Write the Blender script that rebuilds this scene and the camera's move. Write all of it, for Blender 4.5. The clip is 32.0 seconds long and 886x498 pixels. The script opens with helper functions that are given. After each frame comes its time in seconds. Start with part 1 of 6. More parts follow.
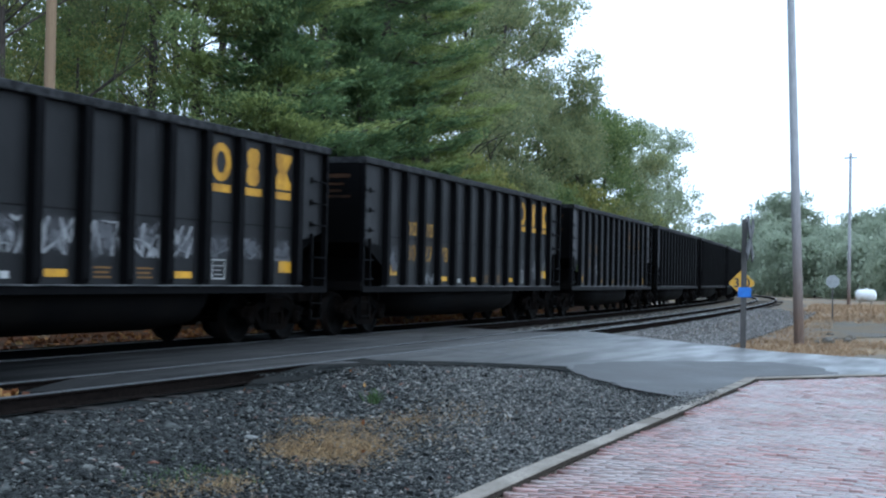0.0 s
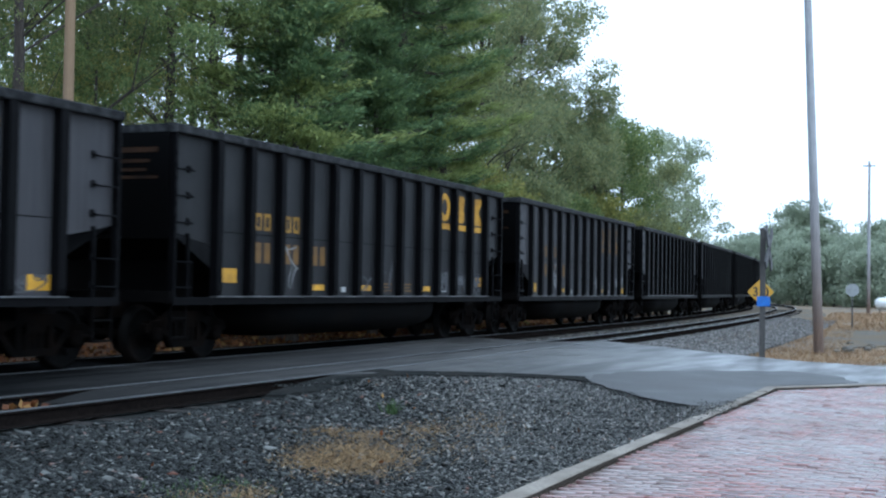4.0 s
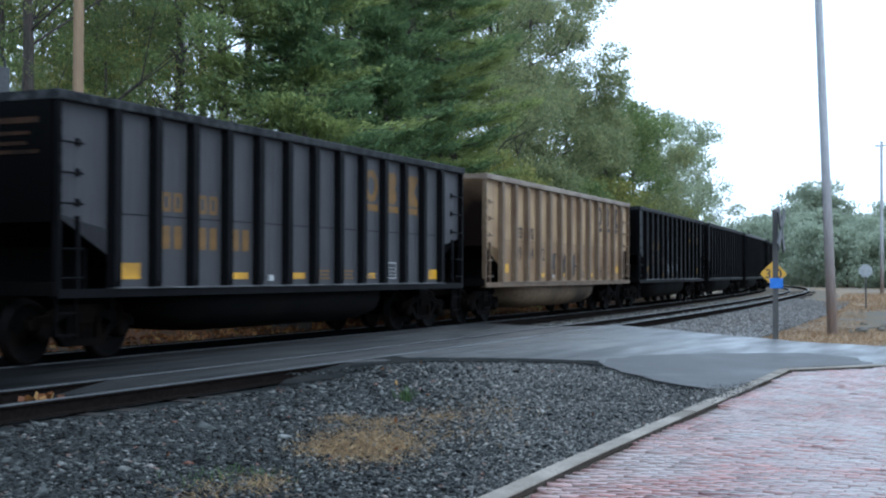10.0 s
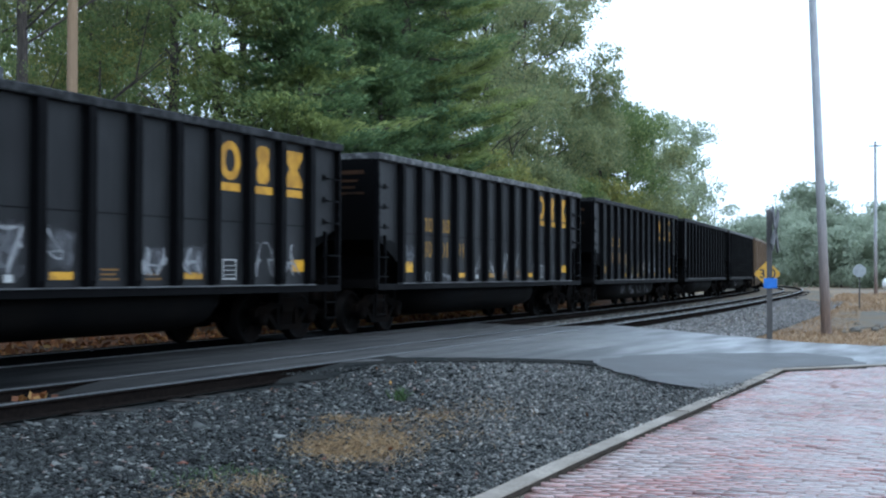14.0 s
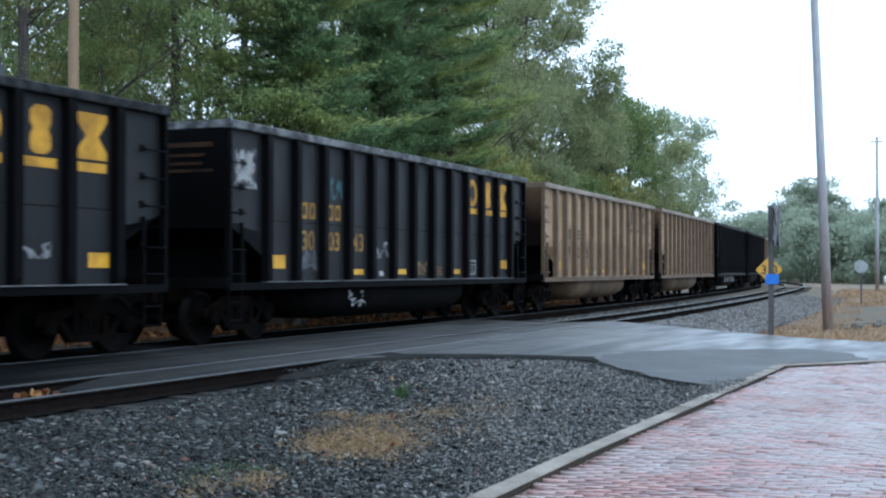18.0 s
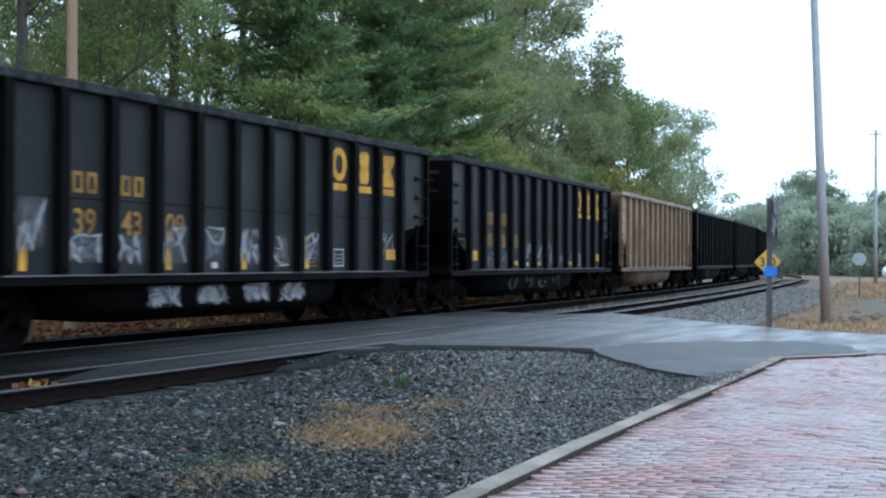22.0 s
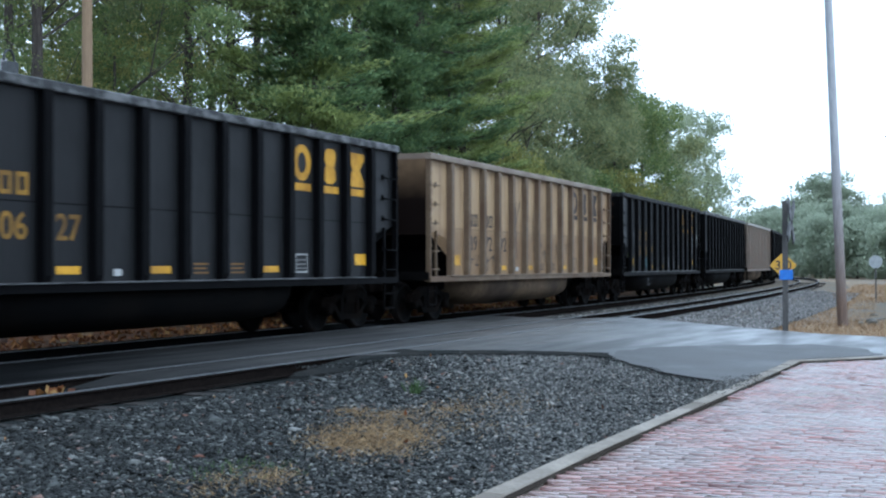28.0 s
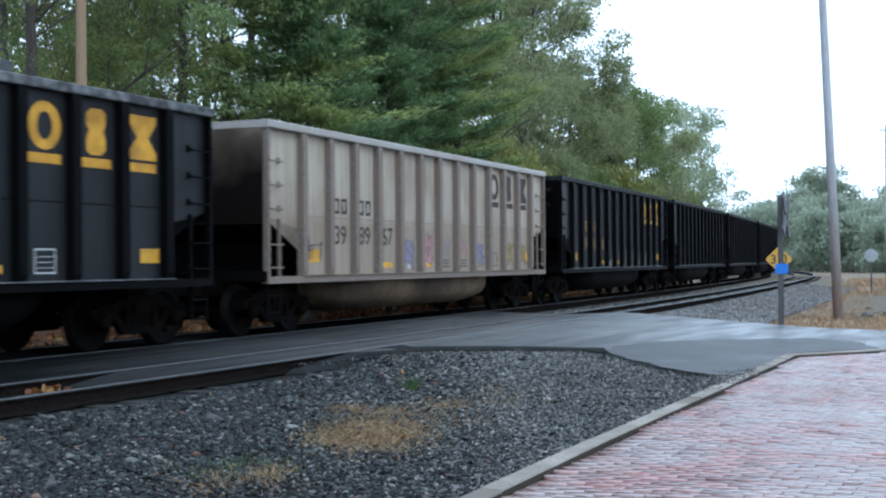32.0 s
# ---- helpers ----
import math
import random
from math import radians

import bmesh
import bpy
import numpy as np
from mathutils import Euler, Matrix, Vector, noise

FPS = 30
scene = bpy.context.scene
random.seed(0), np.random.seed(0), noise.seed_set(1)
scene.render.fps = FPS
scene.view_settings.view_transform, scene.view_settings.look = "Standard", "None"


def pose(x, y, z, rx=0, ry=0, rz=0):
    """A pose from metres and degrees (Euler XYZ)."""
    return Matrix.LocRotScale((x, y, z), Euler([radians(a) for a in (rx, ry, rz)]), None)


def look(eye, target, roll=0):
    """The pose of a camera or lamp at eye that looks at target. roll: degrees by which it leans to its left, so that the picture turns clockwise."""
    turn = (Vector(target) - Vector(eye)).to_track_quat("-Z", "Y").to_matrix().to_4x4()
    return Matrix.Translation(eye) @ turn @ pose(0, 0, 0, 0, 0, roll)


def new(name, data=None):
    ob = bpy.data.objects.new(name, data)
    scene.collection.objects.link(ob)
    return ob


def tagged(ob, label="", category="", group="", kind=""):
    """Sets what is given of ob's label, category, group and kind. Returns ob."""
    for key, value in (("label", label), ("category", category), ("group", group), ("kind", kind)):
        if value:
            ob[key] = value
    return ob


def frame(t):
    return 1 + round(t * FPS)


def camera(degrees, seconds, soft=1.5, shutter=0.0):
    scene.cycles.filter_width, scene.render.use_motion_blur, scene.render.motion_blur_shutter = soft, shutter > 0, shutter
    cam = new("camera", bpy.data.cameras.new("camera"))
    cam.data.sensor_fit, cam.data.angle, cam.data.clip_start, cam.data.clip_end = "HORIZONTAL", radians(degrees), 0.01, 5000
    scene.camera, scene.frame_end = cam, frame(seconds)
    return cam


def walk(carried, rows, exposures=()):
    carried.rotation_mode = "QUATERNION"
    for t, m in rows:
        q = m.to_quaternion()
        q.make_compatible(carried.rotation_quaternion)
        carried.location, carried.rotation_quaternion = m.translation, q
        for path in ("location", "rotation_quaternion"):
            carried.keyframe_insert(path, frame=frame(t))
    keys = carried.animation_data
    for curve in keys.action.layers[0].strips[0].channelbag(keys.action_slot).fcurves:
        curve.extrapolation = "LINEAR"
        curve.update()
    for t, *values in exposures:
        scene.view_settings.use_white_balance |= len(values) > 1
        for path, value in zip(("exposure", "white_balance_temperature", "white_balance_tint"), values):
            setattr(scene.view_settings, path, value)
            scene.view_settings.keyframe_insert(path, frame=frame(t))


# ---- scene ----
# ---- camera ----
EYE = 1.306                      # above the railheads; z = 0 is the top of the rails, x runs along the track
cam = camera(38.7, 32.0, soft=2.2, shutter=0.2)
walk(cam, [
    (0, pose(0, 0, EYE, 91.249, -1.199, -65.577)), (0.5, pose(0, 0, EYE, 91.268, -1.081, -65.593)), (1, pose(0, 0, EYE, 91.275, -1.050, -65.408)), (1.5, pose(0, 0, EYE, 91.286, -0.967, -65.361)),
    (2, pose(0, 0, EYE, 91.420, -0.972, -65.315)), (2.5, pose(0, 0, EYE, 91.571, -1.066, -65.243)), (3, pose(0, 0, EYE, 91.609, -1.023, -64.962)), (3.5, pose(0, 0, EYE, 91.707, -0.986, -64.775)),
    (5.5, pose(0, 0, EYE, 91.645, -0.794, -64.903)), (6, pose(0, 0, EYE, 91.639, -0.687, -64.940)), (6.5, pose(0, 0, EYE, 91.697, -0.679, -65.033)), (7, pose(0, 0, EYE, 91.573, -0.579, -64.894)),
    (7.5, pose(0, 0, EYE, 91.511, -0.514, -64.950)), (8, pose(0, 0, EYE, 91.531, -0.473, -64.882)), (8.5, pose(0, 0, EYE, 91.461, -0.332, -64.823)), (9, pose(0, 0, EYE, 91.281, -0.110, -64.529)),
    (9.5, pose(0, 0, EYE, 91.198, -0.125, -64.310)), (10, pose(0, 0, EYE, 91.078, -0.151, -64.226)), (10.5, pose(0, 0, EYE, 91.078, -0.180, -64.244)), (11, pose(0, 0, EYE, 91.286, -0.124, -64.340)),
    (11.5, pose(0, 0, EYE, 91.326, -0.147, -64.411)), (12, pose(0, 0, EYE, 91.305, -0.119, -64.417)), (12.5, pose(0, 0, EYE, 91.270, -0.055, -64.386)), (13, pose(0, 0, EYE, 91.235, 0.078, -64.345)),
    (13.5, pose(0, 0, EYE, 91.196, -0.051, -64.368)), (14, pose(0, 0, EYE, 91.072, -0.175, -64.481)), (14.5, pose(0, 0, EYE, 91.048, -0.094, -64.541)), (16.5, pose(0, 0, EYE, 90.978, -0.043, -64.471)),
    (17, pose(0, 0, EYE, 90.963, -0.093, -64.436)), (17.5, pose(0, 0, EYE, 90.917, -0.155, -64.431)), (18, pose(0, 0, EYE, 90.908, -0.103, -64.411)), (18.5, pose(0, 0, EYE, 90.742, -0.201, -64.267)),
    (19, pose(0, 0, EYE, 90.704, -0.220, -64.501)), (19.5, pose(0, 0, EYE, 90.727, -0.296, -64.454)), (20, pose(0, 0, EYE, 90.748, -0.445, -64.472)), (20.5, pose(0, 0, EYE, 90.720, -0.357, -64.453)),
    (21, pose(0, 0, EYE, 90.685, -0.326, -64.450)), (21.5, pose(0, 0, EYE, 90.556, -0.243, -64.485)), (22, pose(0, 0, EYE, 90.517, -0.255, -64.478)), (22.5, pose(0, 0, EYE, 90.447, -0.203, -64.262)),
    (23, pose(0, 0, EYE, 90.400, -0.281, -63.982)), (23.5, pose(0, 0, EYE, 90.301, -0.333, -64.173)), (24, pose(0, 0, EYE, 90.352, -0.359, -64.176)), (24.5, pose(0, 0, EYE, 90.350, -0.275, -63.804)),
    (25, pose(0, 0, EYE, 90.445, -0.201, -63.750)), (25.5, pose(0, 0, EYE, 90.700, -0.139, -63.862)), (27.5, pose(0, 0, EYE, 90.770, 0.030, -63.812)), (28, pose(0, 0, EYE, 90.747, 0.064, -63.811)),
    (28.5, pose(0, 0, EYE, 90.729, 0.167, -63.692)), (29, pose(0, 0, EYE, 90.690, 0.264, -63.659)), (29.5, pose(0, 0, EYE, 90.657, 0.246, -63.657)), (30, pose(0, 0, EYE, 90.648, 0.277, -63.599)),
    (30.5, pose(0, 0, EYE, 90.645, 0.269, -63.597)), (31, pose(0, 0, EYE, 90.634, 0.267, -63.787)), (31.5, pose(0, 0, EYE, 90.612, 0.408, -64.010)), (32, pose(0, 0, EYE, 90.571, 0.419, -64.001)),
], [(0, 1.11, 5120, 6), (10, 1.19, 5120, 6), (32, 1.29, 5120, 6)])

# ---- sky and light: a wet, overcast day ----
world = bpy.data.worlds.new("world")
scene.world = world
world.use_nodes = True
wn, wl = world.node_tree.nodes, world.node_tree.links
wn.clear()
sky = wn.new("ShaderNodeTexSky")
sky.sky_type, sky.sun_disc, sky.sun_elevation, sky.sun_rotation = "NISHITA", False, radians(42), radians(200)
sky.dust_density, sky.air_density = 3.0, 1.0
sky_bg = wn.new("ShaderNodeBackground")
sky_bg.inputs["Strength"].default_value = 0.06
cloud_bg = wn.new("ShaderNodeBackground")
cloud_noise = wn.new("ShaderNodeTexNoise")
cloud_noise.inputs["Scale"].default_value = 1.4
cloud_noise.inputs["Detail"].default_value = 3
cloud_ramp = wn.new("ShaderNodeValToRGB")
cloud_ramp.color_ramp.elements[0].color = (0.80, 0.88, 0.94, 1)
cloud_ramp.color_ramp.elements[1].color = (0.95, 0.98, 1.0, 1)
cloud_coord = wn.new("ShaderNodeTexCoord")
wl.new(cloud_coord.outputs["Generated"], cloud_noise.inputs["Vector"])
wl.new(cloud_noise.outputs["Fac"], cloud_ramp.inputs["Fac"])
wl.new(cloud_ramp.outputs["Color"], cloud_bg.inputs["Color"])
cloud_bg.inputs["Strength"].default_value = 0.92
sky_mix = wn.new("ShaderNodeMixShader")
sky_mix.inputs["Fac"].default_value = 0.9
wl.new(sky.outputs["Color"], sky_bg.inputs["Color"])
wl.new(sky_bg.outputs["Background"], sky_mix.inputs[1])
wl.new(cloud_bg.outputs["Background"], sky_mix.inputs[2])
wl.new(sky_mix.outputs["Shader"], wn.new("ShaderNodeOutputWorld").inputs["Surface"])

sun_lamp = bpy.data.lights.new("sun", "SUN")
sun_lamp.energy, sun_lamp.angle, sun_lamp.color = 0.5, radians(25), (1.0, 0.97, 0.92)
sun = new("sun", sun_lamp)
sun.matrix_world = look((-20, -40, 60), (0, 8, 0))

# ---- materials ----
def base_mat(name, rough=0.8, metal=0.0):
    m = bpy.data.materials.new(name)
    m.use_nodes = True
    b = m.node_tree.nodes["Principled BSDF"]
    b.inputs["Roughness"].default_value, b.inputs["Metallic"].default_value = rough, metal
    return m, m.node_tree.nodes, m.node_tree.links, b


def noise_node(n, l, scale, detail=4.0, coord="Object", stretch=None, seed_by_object=False):
    tc = n.new("ShaderNodeTexCoord")
    nt = n.new("ShaderNodeTexNoise")
    nt.inputs["Scale"].default_value, nt.inputs["Detail"].default_value = scale, detail
    src = tc.outputs[coord]
    if stretch:
        mp = n.new("ShaderNodeMapping")
        mp.inputs["Scale"].default_value = stretch
        l.new(src, mp.inputs["Vector"])
        src = mp.outputs["Vector"]
    if seed_by_object:
        oi = n.new("ShaderNodeObjectInfo")
        nt.noise_dimensions = "4D"
        mul = n.new("ShaderNodeMath")
        mul.operation, mul.inputs[1].default_value = "MULTIPLY", 60.0
        l.new(oi.outputs["Random"], mul.inputs[0])
        l.new(mul.outputs[0], nt.inputs["W"])
    l.new(src, nt.inputs["Vector"])
    return nt


def ramp(n, l, fac, stops):
    r = n.new("ShaderNodeValToRGB")
    el = r.color_ramp.elements
    while len(el) < len(stops):
        el.new(0.5)
    for e, (p, c) in zip(el, stops):
        e.position, e.color = p, (*c, 1)
    l.new(fac, r.inputs["Fac"])
    return r.outputs["Color"]


def mix(n, l, fac, a, b, kind="MIX"):
    m = n.new("ShaderNodeMix")
    m.data_type, m.blend_type = "RGBA", kind
    if isinstance(fac, float):
        m.inputs["Factor"].default_value = fac
    else:
        l.new(fac, m.inputs["Factor"])
    for v, s in ((a, m.inputs[6]), (b, m.inputs[7])):
        if isinstance(v, tuple):
            s.default_value = (*v, 1)
        else:
            l.new(v, s)
    return m.outputs[2]


def bump(n, l, b, height, strength=0.3, dist=0.02):
    bp = n.new("ShaderNodeBump")
    bp.inputs["Strength"].default_value, bp.inputs["Distance"].default_value = strength, dist
    l.new(height, bp.inputs["Height"])
    l.new(bp.outputs["Normal"], b.inputs["Normal"])


def two_scale(name, c0, c1, fine=30.0, coarse=2.0, rough=0.8, metal=0.0, bump_s=0.25, coarse_c=None, stretch=None, seeded=False, dist=0.01, gloss=0.5):
    """Two colours mixed by a fine grain, a third by large stains, with relief from the grain."""
    m, n, l, b = base_mat(name, rough, metal)
    f = noise_node(n, l, fine, 6, stretch=stretch, seed_by_object=seeded)
    g = noise_node(n, l, coarse, 4, seed_by_object=seeded)
    col = ramp(n, l, f.outputs["Fac"], [(0.3, c0), (0.7, c1)])
    if coarse_c:
        fac = ramp(n, l, g.outputs["Fac"], [(0.42, (0, 0, 0)), (0.66, (1, 1, 1))])
        col = mix(n, l, fac, col, coarse_c)
    l.new(col, b.inputs["Base Color"])
    rg = n.new("ShaderNodeMapRange")
    rg.inputs["To Min"].default_value, rg.inputs["To Max"].default_value = max(rough - 0.15, 0.05), min(rough + 0.15, 1)
    l.new(g.outputs["Fac"], rg.inputs["Value"])
    l.new(rg.outputs["Result"], b.inputs["Roughness"])
    b.inputs["Specular IOR Level"].default_value = gloss
    bump(n, l, b, f.outputs["Fac"], bump_s, dist)
    return m


def island_mat(name, stops, rough=0.7, rough_noise=None, gloss=0.5):
    """Each piece of a joined mesh takes its own colour."""
    m, n, l, b = base_mat(name, rough)
    geo = n.new("ShaderNodeNewGeometry")
    col = ramp(n, l, geo.outputs["Random Per Island"], stops)
    g = noise_node(n, l, 25, 3)
    col = mix(n, l, 0.35, col, mix(n, l, g.outputs["Fac"], (0.5, 0.5, 0.5), (1, 1, 1)), "MULTIPLY")
    l.new(col, b.inputs["Base Color"])
    b.inputs["Specular IOR Level"].default_value = gloss
    return m


def body_paint(name, paint, grime, rust, grime_low=0.45, soil=0.15):
    """Sheet steel paint: streaks and drips run down it, the lower half is soiled, grime and rust gather in large patches, different on each wagon."""
    m, n, l, b = base_mat(name, 0.5)
    streak = noise_node(n, l, 3.0, 5, stretch=(5.0, 5.0, 0.25), seed_by_object=True)
    patch = noise_node(n, l, 0.9, 5, seed_by_object=True)
    grain = noise_node(n, l, 40, 5)
    col = mix(n, l, ramp(n, l, streak.outputs["Fac"], [(0.42, (0, 0, 0)), (0.75, (0.8, 0.8, 0.8))]), paint, grime)
    col = mix(n, l, ramp(n, l, patch.outputs["Fac"], [(grime_low + 0.1, (0, 0, 0)), (grime_low + 0.4, (0.75, 0.75, 0.75))]), col, rust)
    tc, sep = n.new("ShaderNodeTexCoord"), n.new("ShaderNodeSeparateXYZ")
    l.new(tc.outputs["Object"], sep.inputs["Vector"])
    foot = n.new("ShaderNodeMath")
    foot.operation, foot.inputs[1].default_value = "MULTIPLY_ADD", 0.55
    l.new(streak.outputs["Fac"], foot.inputs[0])
    l.new(sep.outputs["Z"], foot.inputs[2])
    low = n.new("ShaderNodeMapRange")
    low.inputs["From Min"].default_value, low.inputs["From Max"].default_value = 2.50, 2.34
    low.inputs["To Max"].default_value = soil
    l.new(foot.outputs[0], low.inputs["Value"])
    col = mix(n, l, low.outputs["Result"], col, rust if soil > 0.2 else grime)
    drip = noise_node(n, l, 2.2, 4, stretch=(7.0, 7.0, 0.12), seed_by_object=True)
    col = mix(n, l, ramp(n, l, drip.outputs["Fac"], [(0.58, (0, 0, 0)), (0.70, (0.7, 0.7, 0.7))]), col, rust)
    col = mix(n, l, 0.25, col, mix(n, l, grain.outputs["Fac"], (0.4, 0.4, 0.4), (1, 1, 1)), "MULTIPLY")
    l.new(col, b.inputs["Base Color"])
    rg = n.new("ShaderNodeMapRange")
    rg.inputs["To Min"].default_value, rg.inputs["To Max"].default_value = 0.35, 0.7
    l.new(patch.outputs["Fac"], rg.inputs["Value"])
    l.new(rg.outputs["Result"], b.inputs["Roughness"])
    b.inputs["Specular IOR Level"].default_value = 0.18
    dents = noise_node(n, l, 1.6, 2, seed_by_object=True)
    bump(n, l, b, dents.outputs["Fac"], 0.35, 0.05)
    return m


PAINT = {
    "black": body_paint("black_wagon_paint", (0.0056, 0.0057, 0.0062), (0.0100, 0.0097, 0.0101), (0.0034, 0.0033, 0.0034)),
    "grey": body_paint("faded_wagon_paint", (0.034, 0.0335, 0.0365), (0.051, 0.048, 0.049), (0.021, 0.020, 0.0195)),
    "tan": body_paint("tan_wagon_paint", (0.325, 0.226, 0.124), (0.195, 0.122, 0.06), (0.13, 0.072, 0.036), 0.36, 0.5),
    "brown": body_paint("rusty_tan_wagon_paint", (0.27, 0.19, 0.125), (0.19, 0.125, 0.08), (0.13, 0.075, 0.045), soil=0.35),
    "white": body_paint("pale_wagon_paint", (0.335, 0.285, 0.222), (0.20, 0.162, 0.118), (0.15, 0.10, 0.066), 0.42, 0.4),
}
RIBS = {
    "black": two_scale("black_rib_steel", (0.0015, 0.0015, 0.0018), (0.003, 0.003, 0.0034), 30, 2, 0.6, seeded=True, gloss=0.03),
    "grey": two_scale("faded_rib_steel", (0.002, 0.002, 0.0023), (0.004, 0.004, 0.0045), 30, 2, 0.6, seeded=True, gloss=0.04),
    "tan": two_scale("tan_rib_steel", (0.078, 0.054, 0.033), (0.14, 0.098, 0.06), 20, 1.5, 0.6, coarse_c=(0.08, 0.05, 0.03), seeded=True, gloss=0.15),
    "brown": two_scale("rusty_rib_steel", (0.12, 0.075, 0.048), (0.18, 0.115, 0.075), 20, 1.5, 0.65, coarse_c=(0.09, 0.055, 0.035), seeded=True, gloss=0.15),
    "white": two_scale("pale_rib_steel", (0.10, 0.08, 0.062), (0.165, 0.135, 0.108), 20, 1.5, 0.6, coarse_c=(0.15, 0.11, 0.085), seeded=True, gloss=0.15),
}
RIM = {
    "black": two_scale("black_rim_steel", (0.005, 0.0054, 0.006), (0.016, 0.0165, 0.0175), 25, 6.5, 0.7, coarse_c=(0.038, 0.039, 0.04), seeded=True, gloss=0.07),
    "tan": two_scale("tan_rim_steel", (0.12, 0.093, 0.063), (0.20, 0.157, 0.108), 25, 0.9, 0.6, coarse_c=(0.10, 0.068, 0.045), seeded=True),
    "white": two_scale("pale_rim_steel", (0.17, 0.158, 0.135), (0.27, 0.25, 0.215), 25, 0.9, 0.5, coarse_c=(0.2, 0.17, 0.14), seeded=True),
}
WORN_RIM = two_scale("scuffed_rim_steel", (0.018, 0.0185, 0.0195), (0.05, 0.051, 0.052), 25, 5.0, 0.65, coarse_c=(0.15, 0.15, 0.148), seeded=True, gloss=0.1)
RIM["grey"], RIM["brown"] = RIM["black"], RIM["tan"]
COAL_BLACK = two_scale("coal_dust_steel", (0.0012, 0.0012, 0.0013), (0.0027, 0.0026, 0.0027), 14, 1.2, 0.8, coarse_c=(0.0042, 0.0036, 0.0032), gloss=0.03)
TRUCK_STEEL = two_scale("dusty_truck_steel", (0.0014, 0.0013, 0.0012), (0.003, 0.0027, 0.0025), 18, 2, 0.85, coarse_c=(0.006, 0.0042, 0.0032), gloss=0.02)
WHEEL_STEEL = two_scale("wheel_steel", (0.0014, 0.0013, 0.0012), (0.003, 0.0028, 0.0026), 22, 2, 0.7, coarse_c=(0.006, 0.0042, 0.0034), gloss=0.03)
SILL_EDGE = two_scale("worn_sill_edge", (0.065, 0.065, 0.068), (0.14, 0.14, 0.14), 20, 1.5, 0.45, coarse_c=(0.025, 0.025, 0.025), seeded=True, gloss=0.3)
TAN_EDGE = two_scale("worn_tan_edge", (0.15, 0.117, 0.08), (0.24, 0.19, 0.135), 20, 1.5, 0.5, coarse_c=(0.08, 0.055, 0.035), gloss=0.2)
GRAB = two_scale("grab_iron", (0.08, 0.08, 0.08), (0.15, 0.15, 0.15), 20, 2, 0.5)
YELLOW = two_scale("yellow_lettering", (0.36, 0.185, 0.015), (0.50, 0.27, 0.02), 9, 2.5, 0.6, coarse_c=(0.25, 0.125, 0.014), seeded=True, gloss=0.2)
WORN = two_scale("worn_yellow_lettering", (0.16, 0.088, 0.014), (0.30, 0.165, 0.02), 7, 2.0, 0.6, coarse_c=(0.11, 0.06, 0.014), seeded=True, gloss=0.2)
FADED = two_scale("faded_yellow_lettering", (0.095, 0.05, 0.014), (0.18, 0.095, 0.02), 6, 1.5, 0.6, coarse_c=(0.04, 0.03, 0.018), gloss=0.2)
REFLECTOR = two_scale("yellow_reflector", (0.40, 0.205, 0.01), (0.60, 0.33, 0.014), 9, 1.8, 0.45, coarse_c=(0.27, 0.14, 0.012), seeded=True, gloss=0.25)
DARK_LETTER = two_scale("dark_lettering", (0.020, 0.016, 0.014), (0.046, 0.036, 0.03), 10, 1.5, 0.6, seeded=True, gloss=0.15)
STENCIL = two_scale("white_stencil", (0.26, 0.26, 0.25), (0.40, 0.40, 0.38), 12, 1.5, 0.6)


def spray_mat(name, c0, c1, thin=0.0, edge=0.35):
    """Sprayed paint of uneven cover: mottled, thinning out to soft edges, with the sheet showing through."""
    m, n, l, b = base_mat(name, 0.65)
    b.inputs["Specular IOR Level"].default_value = 0.2
    tone = noise_node(n, l, 7, 4, seed_by_object=True)
    l.new(ramp(n, l, tone.outputs["Fac"], [(0.3, c0), (0.7, c1)]), b.inputs["Base Color"])
    cover = noise_node(n, l, 5.5, 5, seed_by_object=True)
    tc, sep = n.new("ShaderNodeTexCoord"), n.new("ShaderNodeSeparateXYZ")
    l.new(tc.outputs["Generated"], sep.inputs["Vector"])
    reach = None
    for axis in ("X", "Z"):
        off = n.new("ShaderNodeMath")
        off.operation, off.inputs[1].default_value = "SUBTRACT", 0.5
        size = n.new("ShaderNodeMath")
        size.operation = "ABSOLUTE"
        l.new(sep.outputs[axis], off.inputs[0])
        l.new(off.outputs[0], size.inputs[0])
        if reach:
            far = n.new("ShaderNodeMath")
            far.operation = "MAXIMUM"
            l.new(reach, far.inputs[0])
            l.new(size.outputs[0], far.inputs[1])
            reach = far.outputs[0]
        else:
            reach = size.outputs[0]
    fade = n.new("ShaderNodeMapRange")
    fade.inputs["From Min"].default_value, fade.inputs["From Max"].default_value = 0.5, 0.5 - edge
    fade.inputs["To Min"].default_value, fade.inputs["To Max"].default_value = -0.28, 0.16 - thin
    l.new(reach, fade.inputs["Value"])
    both = n.new("ShaderNodeMath")
    both.operation = "ADD"
    l.new(cover.outputs["Fac"], both.inputs[0])
    l.new(fade.outputs["Result"], both.inputs[1])
    see = n.new("ShaderNodeMixShader")
    l.new(ramp(n, l, both.outputs[0], [(0.40, (0, 0, 0)), (0.66, (0.85, 0.85, 0.85))]), see.inputs["Fac"])
    l.new(n.new("ShaderNodeBsdfTransparent").outputs["BSDF"], see.inputs[1])
    l.new(b.outputs["BSDF"], see.inputs[2])
    l.new(see.outputs["Shader"], n["Material Output"].inputs["Surface"])
    return m


